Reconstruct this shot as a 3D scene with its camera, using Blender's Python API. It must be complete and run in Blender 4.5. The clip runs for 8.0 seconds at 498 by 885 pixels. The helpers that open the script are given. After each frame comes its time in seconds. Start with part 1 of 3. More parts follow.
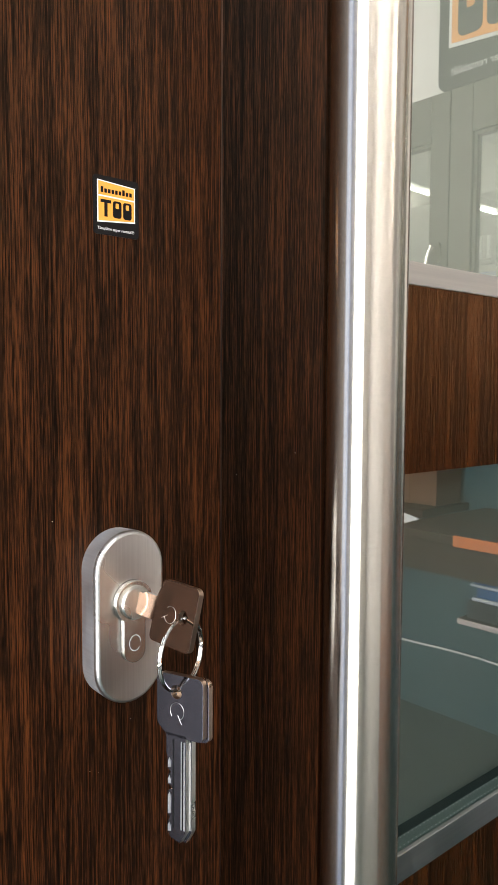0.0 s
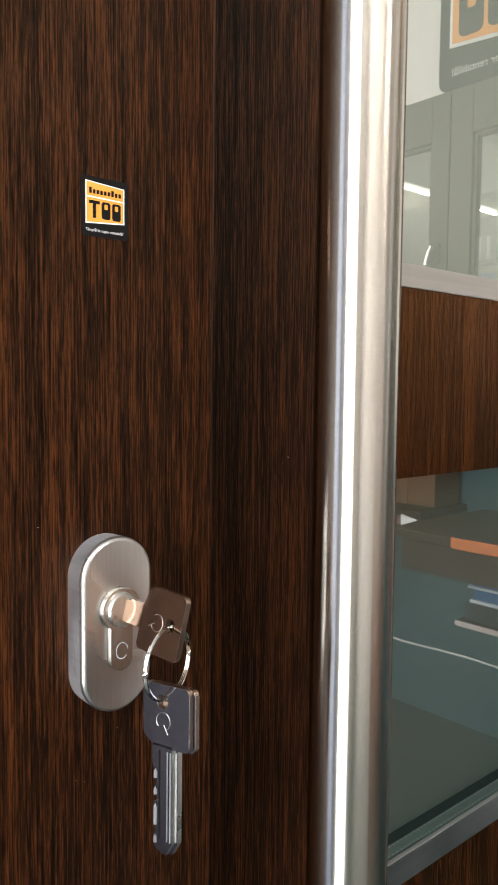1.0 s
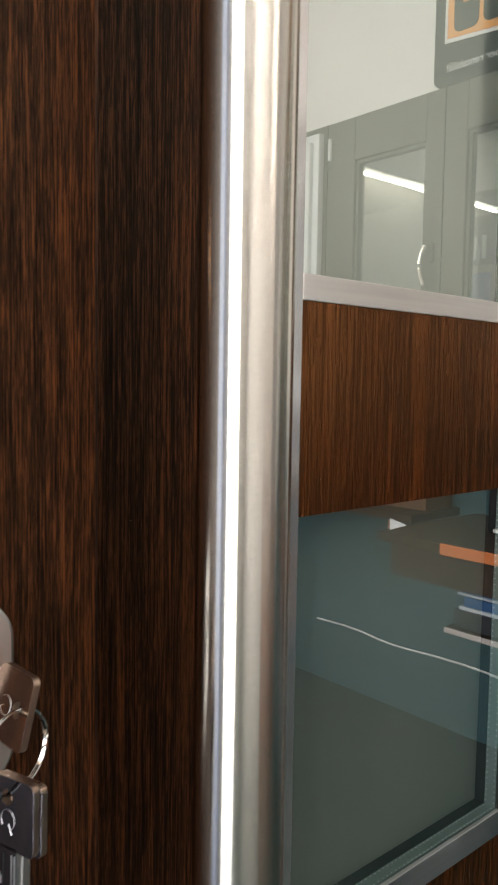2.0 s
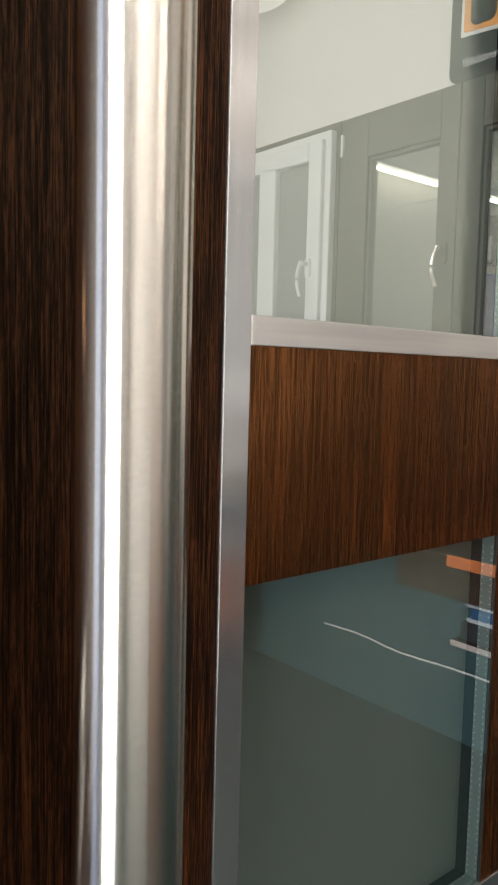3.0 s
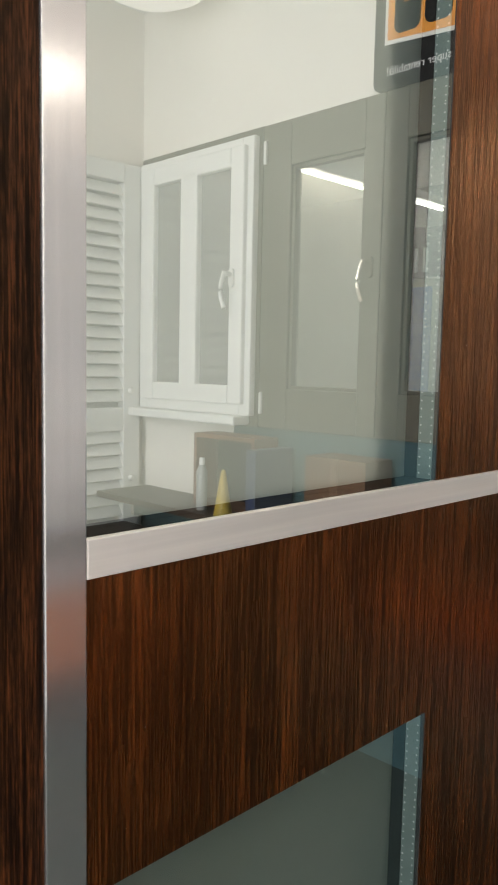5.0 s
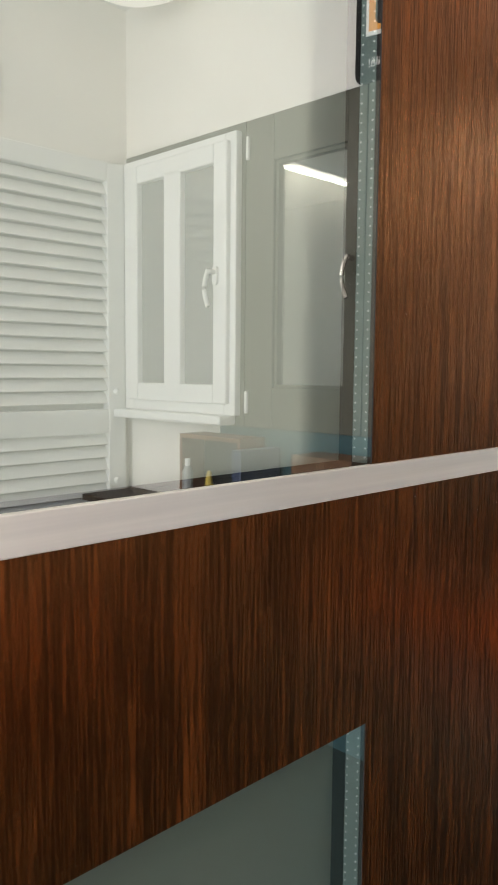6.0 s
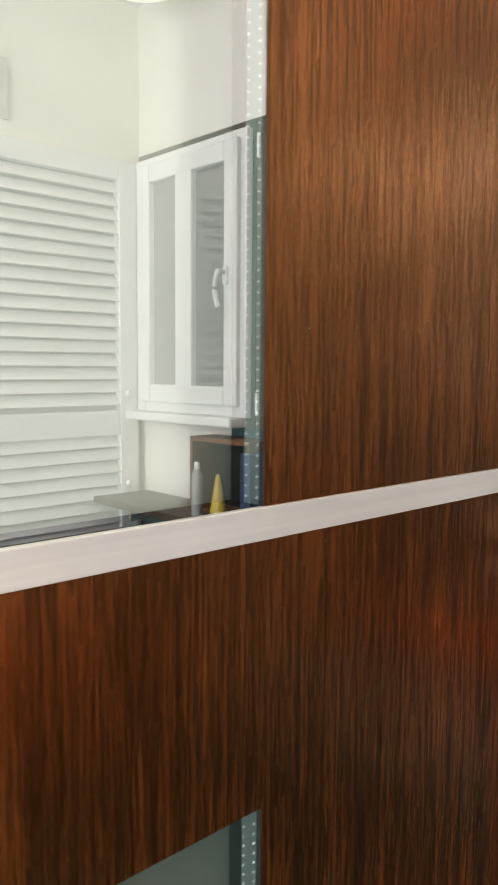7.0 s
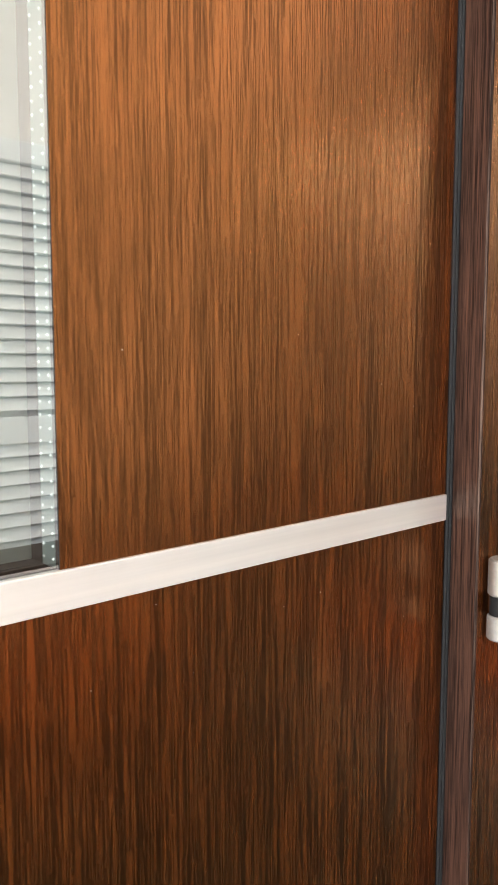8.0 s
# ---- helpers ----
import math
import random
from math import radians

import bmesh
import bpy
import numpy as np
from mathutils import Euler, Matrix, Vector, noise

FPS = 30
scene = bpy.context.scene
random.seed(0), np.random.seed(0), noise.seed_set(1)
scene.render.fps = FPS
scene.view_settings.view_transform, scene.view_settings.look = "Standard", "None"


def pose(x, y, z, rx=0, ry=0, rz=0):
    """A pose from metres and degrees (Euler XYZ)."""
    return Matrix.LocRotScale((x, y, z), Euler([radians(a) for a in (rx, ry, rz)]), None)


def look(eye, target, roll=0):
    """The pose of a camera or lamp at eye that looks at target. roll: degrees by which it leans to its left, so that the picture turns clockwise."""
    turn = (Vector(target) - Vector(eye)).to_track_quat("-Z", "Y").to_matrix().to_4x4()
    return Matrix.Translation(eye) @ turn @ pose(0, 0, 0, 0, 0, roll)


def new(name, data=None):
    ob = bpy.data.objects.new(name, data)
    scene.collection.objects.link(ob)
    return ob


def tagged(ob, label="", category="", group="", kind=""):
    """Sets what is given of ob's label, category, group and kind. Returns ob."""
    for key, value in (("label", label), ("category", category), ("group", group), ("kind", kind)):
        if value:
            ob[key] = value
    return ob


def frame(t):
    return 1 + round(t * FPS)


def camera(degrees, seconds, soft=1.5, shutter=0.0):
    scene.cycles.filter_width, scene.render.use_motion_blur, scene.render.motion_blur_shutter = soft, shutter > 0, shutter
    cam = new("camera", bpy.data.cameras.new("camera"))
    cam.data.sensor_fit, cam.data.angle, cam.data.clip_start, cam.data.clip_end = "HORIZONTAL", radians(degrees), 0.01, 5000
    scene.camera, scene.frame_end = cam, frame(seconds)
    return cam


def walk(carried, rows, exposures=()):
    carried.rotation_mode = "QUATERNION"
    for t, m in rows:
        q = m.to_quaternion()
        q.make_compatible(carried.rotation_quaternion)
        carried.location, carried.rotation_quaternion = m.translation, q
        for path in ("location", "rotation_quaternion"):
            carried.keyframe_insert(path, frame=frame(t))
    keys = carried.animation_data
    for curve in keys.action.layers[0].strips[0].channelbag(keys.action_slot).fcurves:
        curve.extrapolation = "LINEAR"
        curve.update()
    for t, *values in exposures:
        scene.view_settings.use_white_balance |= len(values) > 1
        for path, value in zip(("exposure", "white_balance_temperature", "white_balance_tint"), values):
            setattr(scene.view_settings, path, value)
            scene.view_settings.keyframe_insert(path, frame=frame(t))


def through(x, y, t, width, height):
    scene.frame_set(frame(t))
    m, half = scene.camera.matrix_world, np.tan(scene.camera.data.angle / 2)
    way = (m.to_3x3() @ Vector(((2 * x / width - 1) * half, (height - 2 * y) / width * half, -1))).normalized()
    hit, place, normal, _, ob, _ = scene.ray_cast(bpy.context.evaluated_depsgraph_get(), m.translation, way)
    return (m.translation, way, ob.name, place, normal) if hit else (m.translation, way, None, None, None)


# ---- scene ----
cam = camera(36.0, 8.0, 1.6, 0.35)
PATH = [
    (0, (0.018, -0.004, 1.139), (1.339, 1.491, 0.997), 0.3),
    (0.5, (0.017, -0.004, 1.139), (1.337, 1.492, 0.999), 0.5),
    (1, (0.024, -0.003, 1.141), (1.346, 1.491, 0.998), 0.6),
    (1.5, (0.052, -0.001, 1.148), (1.372, 1.494, 0.997), 0.6),
    (2, (0.083, -0.005, 1.159), (1.398, 1.494, 1.004), 0.9),
    (3.3, (0.165, 0.02, 1.208), (1.44, 1.551, 1.025), 1.5),
    (3.5, (0.181, 0.034, 1.223), (1.486, 1.535, 1.022), 1.5),
    (4, (0.209, 0.058, 1.264), (1.547, 1.531, 1.059), 1.1),
    (4.5, (0.221, 0.067, 1.287), (1.613, 1.489, 1.086), 1.8),
    (6, (0.3, 0.071, 1.267), (1.711, 1.477, 1.077), 0.5),
    (6.5, (0.34, 0.067, 1.272), (1.721, 1.5, 1.074), 0.4),
    (7, (0.391, 0.065, 1.279), (1.744, 1.525, 1.084), 0.4),
    (7.5, (0.456, 0.055, 1.288), (1.788, 1.535, 1.095), -0.5),
    (8, (0.489, 0.061, 1.291), (1.828, 1.533, 1.089), -0.0),
]
EXPOSURES = [(0.0, 0.12), (2.0, 0.0), (3.5, 0.0), (4.5, 0.13), (6.0, 0.2), (6.5, 0.32), (7.0, 0.56), (7.5, 0.92), (8.0, 1.2)]
walk(cam, [(t, look(eye, target, roll)) for t, eye, target, roll in PATH], EXPOSURES)

# ---- light ----
world = bpy.data.worlds.new("sky")
scene.world = world
world.use_nodes = True
wt = world.node_tree
sky = wt.nodes.new("ShaderNodeTexSky")
sky.sky_type = "NISHITA"
sky.sun_disc = False
sky.sun_elevation, sky.sun_rotation = radians(30), radians(30)
wt.links.new(sky.outputs[0], wt.nodes["Background"].inputs[0])
wt.nodes["Background"].inputs[1].default_value = 0.10


def area_lamp(name, m, sx, sy, watts, colour):
    data = bpy.data.lights.new(name, "AREA")
    data.shape, data.size, data.size_y, data.energy, data.color = "RECTANGLE", sx, sy, watts, colour
    ob = new(name, data)
    ob.matrix_world = m
    return ob


# hazy sun on the outer side of the door, from beyond the added shade wall
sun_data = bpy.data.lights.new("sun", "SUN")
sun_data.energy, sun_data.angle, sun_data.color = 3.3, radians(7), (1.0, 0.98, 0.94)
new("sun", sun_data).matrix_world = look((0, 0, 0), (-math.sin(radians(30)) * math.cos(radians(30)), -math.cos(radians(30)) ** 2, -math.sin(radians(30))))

# the sky's light through the glazed front
area_lamp("daylight", look((-1.62, -0.62, 1.22), (0, -0.62, 1.22)), 0.96, 2.4, 84, (0.96, 0.98, 1.0))


# ---- materials ----
def material(name):
    m = bpy.data.materials.new(name)
    m.use_nodes = True
    return m, m.node_tree, m.node_tree.nodes["Principled BSDF"]


def noise_node(nt, scale, detail=3.0, rough=0.55, shift=True, distort=0.0):
    """Noise on object coordinates, stretched by scale; shifted for each object."""
    co = nt.nodes.new("ShaderNodeTexCoord")
    mp = nt.nodes.new("ShaderNodeMapping")
    mp.inputs["Scale"].default_value = scale
    nt.links.new(co.outputs["Object"], mp.inputs[0])
    if shift:
        info = nt.nodes.new("ShaderNodeObjectInfo")
        mul = nt.nodes.new("ShaderNodeMath")
        mul.operation = "MULTIPLY"
        mul.inputs[1].default_value = 37.0
        nt.links.new(info.outputs["Random"], mul.inputs[0])
        nt.links.new(mul.outputs[0], mp.inputs["Location"])
    tx = nt.nodes.new("ShaderNodeTexNoise")
    tx.inputs["Scale"].default_value = 1.0
    tx.inputs["Detail"].default_value = detail
    tx.inputs["Roughness"].default_value = rough
    tx.inputs["Distortion"].default_value = distort
    nt.links.new(mp.outputs[0], tx.inputs["Vector"])
    return tx


def ramp_node(nt, source, stops):
    r = nt.nodes.new("ShaderNodeValToRGB")
    els = r.color_ramp.elements
    while len(els) < len(stops):
        els.new(0.5)
    for e, (p, c) in zip(els, stops):
        e.position = p
        e.color = (*c, 1) if len(c) == 3 else c
    nt.links.new(source, r.inputs[0])
    return r


def mathn(nt, op, a, b):
    n = nt.nodes.new("ShaderNodeMath")
    n.operation = op
    for k, v in enumerate((a, b)):
        if isinstance(v, (int, float)):
            n.inputs[k].default_value = v
        else:
            nt.links.new(v, n.inputs[k])
    return n.outputs[0]


def bump(nt, bsdf, height, strength, distance):
    b = nt.nodes.new("ShaderNodeBump")
    b.inputs["Strength"].default_value = strength
    b.inputs["Distance"].default_value = distance
    nt.links.new(height, b.inputs["Height"])
    nt.links.new(b.outputs[0], bsdf.inputs["Normal"])


def wood(name, dark, mid, light, rough=0.36, ior=1.5, gloss=0.5, sheen=(1.0, 0.85, 0.7), grain=((950, 15), (150, 4.0), (2400, 60)), mix=(0.46, 0.30, 0.24), low=0.22, relief=0.30):
    """Dark wood-grain laminate with upright grain: fine streaks, broad bands and short pores."""
    m, nt, bs = material(name)
    (fx, fz), (bx, bz), (px, pz) = grain
    fine = noise_node(nt, (fx, fx, fz), 4, 0.62, distort=0.7)
    band = noise_node(nt, (bx, bx, bz), 3, 0.6, distort=0.9)
    fleck = noise_node(nt, (px, px, pz), 2, 0.6)
    a = mathn(nt, "MULTIPLY", fine.outputs[0], mix[0])
    b = mathn(nt, "MULTIPLY", band.outputs[0], mix[1])
    c = mathn(nt, "MULTIPLY", fleck.outputs[0], mix[2])
    s = mathn(nt, "ADD", mathn(nt, "ADD", a, b), c)
    r = ramp_node(nt, s, [(0.415, dark), (0.50, mid), (0.625, light)])
    nt.links.new(r.outputs[0], bs.inputs["Base Color"])
    rr = ramp_node(nt, s, [(0.40, (rough + 0.10,) * 3), (0.60, (rough - 0.03,) * 3)])
    nt.links.new(rr.outputs[0], bs.inputs["Roughness"])
    tint = ramp_node(nt, s, [(0.43, tuple(v * low for v in sheen)), (0.55, sheen)])
    nt.links.new(tint.outputs[0], bs.inputs["Specular Tint"])
    bump(nt, bs, s, relief, 0.0003)
    bs.inputs["IOR"].default_value = ior
    bs.inputs["Specular IOR Level"].default_value = gloss
    return m


def paint(name, colour, rough=0.5, vary=0.06, scale=6.0, relief=0.0002, metal=0.0):
    m, nt, bs = material(name)
    n = noise_node(nt, (scale,) * 3, 4, 0.6)
    f = noise_node(nt, (scale * 40,) * 3, 2, 0.6)
    s = mathn(nt, "ADD", mathn(nt, "MULTIPLY", n.outputs[0], 0.7), mathn(nt, "MULTIPLY", f.outputs[0], 0.3))
    lo = tuple(max(0, c * (1 - vary)) for c in colour)
    hi = tuple(min(1, c * (1 + vary)) for c in colour)
    r = ramp_node(nt, s, [(0.3, lo), (0.7, hi)])
    nt.links.new(r.outputs[0], bs.inputs["Base Color"])
    bs.inputs["Roughness"].default_value = rough
    bs.inputs["Metallic"].default_value = metal
    bump(nt, bs, f.outputs[0], 0.3, relief)
    return m


def brushed(name, colour, rough, scale, strength):
    """Brushed metal: the noise is stretched along the brushing."""
    m, nt, bs = material(name)
    n = noise_node(nt, scale, 2, 0.7)
    w = noise_node(nt, (18, 18, 18), 3, 0.6)
    r = ramp_node(nt, n.outputs[0], [(0.25, tuple(c * 0.88 for c in colour)), (0.75, colour)])
    nt.links.new(r.outputs[0], bs.inputs["Base Color"])
    bs.inputs["Metallic"].default_value = 1.0
    rr = ramp_node(nt, w.outputs[0], [(0.3, (rough * 0.8,) * 3), (0.7, (rough * 1.25,) * 3)])
    nt.links.new(rr.outputs[0], bs.inputs["Roughness"])
    bump(nt, bs, n.outputs[0], strength, 0.0002)
    return m


def pane_mat(name, share, tint, rough=0.0):
    """Coated glass: a share is mirrored, the rest goes through."""
    m, nt, bs = material(name)
    nt.nodes.remove(bs)
    out = nt.nodes["Material Output"]
    tr = nt.nodes.new("ShaderNodeBsdfTransparent")
    tr.inputs[0].default_value = (*tint, 1)
    gl = nt.nodes.new("ShaderNodeBsdfGlossy")
    gl.inputs["Color"].default_value = (0.96, 0.97, 0.94, 1)
    gl.inputs["Roughness"].default_value = rough
    mx = nt.nodes.new("ShaderNodeMixShader")
    mx.inputs[0].default_value = share
    nt.links.new(tr.outputs[0], mx.inputs[1])
    nt.links.new(gl.outputs[0], mx.inputs[2])
    nt.links.new(mx.outputs[0], out.inputs[0])
    return m


def glow(name, colour, strength):
    m, nt, bs = material(name)
    bs.inputs["Base Color"].default_value = (*colour, 1)
    bs.inputs["Emission Color"].default_value = (*colour, 1)
    bs.inputs["Emission Strength"].default_value = strength
    return m


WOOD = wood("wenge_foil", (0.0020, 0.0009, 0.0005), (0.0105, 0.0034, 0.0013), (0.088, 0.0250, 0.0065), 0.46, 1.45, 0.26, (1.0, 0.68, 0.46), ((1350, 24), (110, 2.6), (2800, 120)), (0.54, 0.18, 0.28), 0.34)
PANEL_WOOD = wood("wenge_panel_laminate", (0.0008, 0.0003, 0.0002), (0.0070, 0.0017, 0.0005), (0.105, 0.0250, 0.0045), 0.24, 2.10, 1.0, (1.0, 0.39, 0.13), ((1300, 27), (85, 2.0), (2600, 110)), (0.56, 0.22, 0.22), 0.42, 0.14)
# Stile foil recoloured for the hinge stile's side, which faces the daylight.
LIT_SIDE_FOIL = wood("wenge_lit_side_foil", (0.006, 0.0032, 0.0026), (0.017, 0.0085, 0.0065), (0.046, 0.021, 0.014), 0.42, 1.5, 0.3, (1.0, 0.75, 0.58))
STEEL = brushed("satin_steel", (0.64, 0.595, 0.53), 0.14, (260, 260, 900), 0.02)


def turned(m, rough, aniso, quarter):
    """Gloss drawn out across the lines left by turning or brushing."""
    nt = m.node_tree
    bs = nt.nodes["Principled BSDF"]
    for link in list(bs.inputs["Roughness"].links):
        nt.links.remove(link)
    bs.inputs["Roughness"].default_value = rough
    bs.inputs["Anisotropic"].default_value = aniso
    bs.inputs["Anisotropic Rotation"].default_value = quarter
    tg = nt.nodes.new("ShaderNodeTangent")
    tg.direction_type, tg.axis = "RADIAL", "Z"
    nt.links.new(tg.outputs[0], bs.inputs["Tangent"])


BAR_STEEL = brushed("turned_bar_steel", (0.66, 0.61, 0.54), 0.3, (400, 400, 900), 0.02)
turned(BAR_STEEL, 0.22, 0.97, 0.25)
PLATE_STEEL = brushed("brushed_plate_steel", (0.64, 0.62, 0.60), 0.30, (1400, 1400, 25), 0.10)


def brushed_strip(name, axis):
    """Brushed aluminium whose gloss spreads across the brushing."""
    # Level strips are coloured paler than upright ones, standing in for brighter reflections.
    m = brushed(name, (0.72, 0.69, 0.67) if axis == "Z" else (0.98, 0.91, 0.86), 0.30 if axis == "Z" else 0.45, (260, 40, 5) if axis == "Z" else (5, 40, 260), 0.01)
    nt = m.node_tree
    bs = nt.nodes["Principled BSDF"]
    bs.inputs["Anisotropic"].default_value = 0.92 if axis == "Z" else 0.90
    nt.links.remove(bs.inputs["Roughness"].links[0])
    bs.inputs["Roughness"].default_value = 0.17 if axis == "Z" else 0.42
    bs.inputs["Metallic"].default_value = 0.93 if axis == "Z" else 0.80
    tg = nt.nodes.new("ShaderNodeTangent")
    tg.direction_type, tg.axis = "RADIAL", axis
    nt.links.new(tg.outputs[0], bs.inputs["Tangent"])
    return m


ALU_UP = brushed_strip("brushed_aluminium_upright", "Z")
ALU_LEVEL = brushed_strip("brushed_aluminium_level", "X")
# Lower strip's metal coloured darker for the dark floor it mirrors.
ALU_LOW = brushed("brushed_aluminium_dimmed", (0.60, 0.60, 0.61), 0.36, (6, 300, 300), 0.03)
NICKEL = brushed("nickel_plate", (0.64, 0.62, 0.59), 0.09, (300, 300, 300), 0.012)
# Key reflections put into the colour: brown wood, then dark blue.
KEY_BROWN_REFLECT = brushed("key_nickel", (0.52, 0.35, 0.26), 0.10, (300, 300, 300), 0.012)
KEY_DARK_REFLECT = brushed("key_nickel_dark_reflect", (0.175, 0.18, 0.22), 0.08, (300, 300, 300), 0.012)
# Plate steel made paler and rougher for the rim, so it looks window-lit.
RIM_STEEL = brushed("rim_brushed_steel", (0.72, 0.72, 0.74), 0.52, (25, 25, 1400), 0.10)
CUT_STEEL = brushed("fresh_cut_steel", (0.80, 0.79, 0.77), 0.34, (900, 900, 60), 0.05)
SATIN_NICKEL = brushed("satin_nickel", (0.66, 0.63, 0.58), 0.26, (700, 700, 60), 0.04)
BRASSY = brushed("worn_nickel_edge", (0.46, 0.33, 0.25), 0.30, (900, 900, 900), 0.25)
RUBBER = paint("black_rubber", (0.007, 0.007, 0.0072), 0.65, 0.15, 60)
RUBBER.node_tree.nodes["Principled BSDF"].inputs["Specular IOR Level"].default_value = 0.15
SPACER = paint("spacer_aluminium", (0.31, 0.39, 0.375), 0.34, 0.08, 60, metal=0.75)
HINGE_METAL = brushed("dull_hinge_metal", (0.34, 0.33, 0.31), 0.62, (500, 500, 500), 0.05)
CUT_EDGE = paint("dark_cut_edge", (0.008, 0.006, 0.005), 0.8, 0.2, 40)
HOLE = paint("pale_metal_dot", (0.80, 0.85, 0.84), 0.3, 0.05, 200)


def frosted(name, colour, through, share):
    """Etched glass: part of the light from outside comes through scattered."""
    m = paint(name, colour, 0.6, 0.04, 9)
    nt = m.node_tree
    bs = nt.nodes["Principled BSDF"]
    tl = nt.nodes.new("ShaderNodeBsdfTranslucent")
    tl.inputs[0].default_value = (*through, 1)
    mx = nt.nodes.new("ShaderNodeMixShader")
    mx.inputs[0].default_value = share
    nt.links.new(bs.outputs[0], mx.inputs[1])
    nt.links.new(tl.outputs[0], mx.inputs[2])
    nt.links.new(mx.outputs[0], nt.nodes["Material Output"].inputs[0])
    return m


FROST = frosted("frosted_glass", (0.13, 0.162, 0.142), (0.945, 0.95, 0.875), 0.62)
PANE = pane_mat("coated_pane", 0.46, (0.96, 0.98, 0.965), 0.012)
CLEAR = pane_mat("clear_glass", 0.012, (0.985, 0.995, 0.99))
SAMPLE_PANE = pane_mat("window_glass", 0.22, (0.85, 0.9, 0.87))
WALL = paint("white_wall_paint", (0.83, 0.79, 0.735), 0.85, 0.03, 3, 0.0004)
CEIL = paint("ceiling_paint", (0.80, 0.79, 0.77), 0.9, 0.02, 3)
FLOOR = paint("grey_floor_tile", (0.030, 0.050, 0.045), 0.34, 0.12, 5)
FLOOR.node_tree.nodes["Principled BSDF"].inputs["Specular IOR Level"].default_value = 0.4
WHITE = paint("white_upvc", (0.80, 0.80, 0.78), 0.35, 0.02, 8)
DARKFRAME = paint("dark_brown_frame", (0.080, 0.074, 0.050), 0.4, 0.12, 10)
STICK_BLACK = paint("sticker_black", (0.008, 0.007, 0.007), 0.45, 0.1, 90)
STICK_BLACK.node_tree.nodes["Principled BSDF"].inputs["Specular IOR Level"].default_value = 0.1
STICK_ORANGE = paint("sticker_orange", (0.90, 0.36, 0.045), 0.35, 0.03, 90)
STICK_WHITE = paint("sticker_white", (0.82, 0.81, 0.80), 0.4, 0.02, 90)


# ---- mesh helpers ----
ORIGIN = {}


def thing(name, at, label, category, group="", kind=""):
    ob = new(name)
    ob.location = at
    ORIGIN[ob] = Vector(at)
    return tagged(ob, label, category, group, kind)


def part(name, bm, mat, parent=None, label="", smooth=False):
    """Link a bmesh, given in world metres, as one mesh object under a thing or a part."""
    at = ORIGIN[parent] if parent else Vector((0, 0, 0))
    bmesh.ops.translate(bm, verts=bm.verts, vec=-at)
    bmesh.ops.recalc_face_normals(bm, faces=bm.faces)
    me = bpy.data.meshes.new(name)
    if smooth:
        for f in bm.faces:
            f.smooth = len(f.verts) == 4 and f.calc_area() < 0.02
        for e in bm.edges:
            if len(e.link_faces) == 2 and e.calc_face_angle(0) > 0.6:
                e.smooth = False
    bm.to_mesh(me)
    bm.free()
    for one in (mat if isinstance(mat, (list, tuple)) else (mat,)):
        me.materials.append(one)
    ob = new(name, me)
    ORIGIN[ob] = at
    if parent:
        ob.parent = parent
    if label:
        ob["label"] = label
    return ob


def box(bm, x0, x1, y0, y1, z0, z1, bev=0.0):
    got = bmesh.ops.create_cube(bm, size=1.0, matrix=Matrix.LocRotScale(((x0 + x1) / 2, (y0 + y1) / 2, (z0 + z1) / 2), None, (abs(x1 - x0), abs(y1 - y0), abs(z1 - z0))))
    if bev:
        edges = {e for v in got["verts"] for e in v.link_edges}
        bmesh.ops.bevel(bm, geom=list(edges), offset=bev, segments=2, profile=0.5, affect="EDGES")
    return bm


def boxes(*rows, bev=0.0):
    bm = bmesh.new()
    for r in rows:
        box(bm, *r, bev=bev)
    return bm


def lathe(bm, rings, axis, at, n=40):
    """Rings of (radius, along) swept round an axis through at."""
    m = {"z": Matrix.Identity(3), "y": Matrix.Rotation(radians(90), 3, "X"), "x": Matrix.Rotation(radians(90), 3, "Y")}[axis]
    loops = []
    for r, a in rings:
        loops.append([bm.verts.new(Vector(at) + m @ Vector((r * math.cos(k * math.tau / n), r * math.sin(k * math.tau / n), a))) for k in range(n)])
    for p, q in zip(loops, loops[1:]):
        for k in range(n):
            bm.faces.new((p[k], p[(k + 1) % n], q[(k + 1) % n], q[k]))
    bm.faces.new(loops[0])
    bm.faces.new(loops[-1])
    return bm


def rounded(w, h, r, n=8, cx=0.0, cz=0.0):
    """Outline of a rounded rectangle."""
    pts = []
    for sx, sz, a0 in ((1, 1, 0), (-1, 1, 90), (-1, -1, 180), (1, -1, 270)):
        for k in range(n + 1):
            a = radians(a0 + 90 * k / n)
            pts.append((cx + sx * (w / 2 - r) + r * math.cos(a), cz + sz * (h / 2 - r) + r * math.sin(a)))
    return pts


def circle(r, n=24, cx=0.0, cz=0.0):
    return [(cx + r * math.cos(k * math.tau / n), cz + r * math.sin(k * math.tau / n)) for k in range(n)]


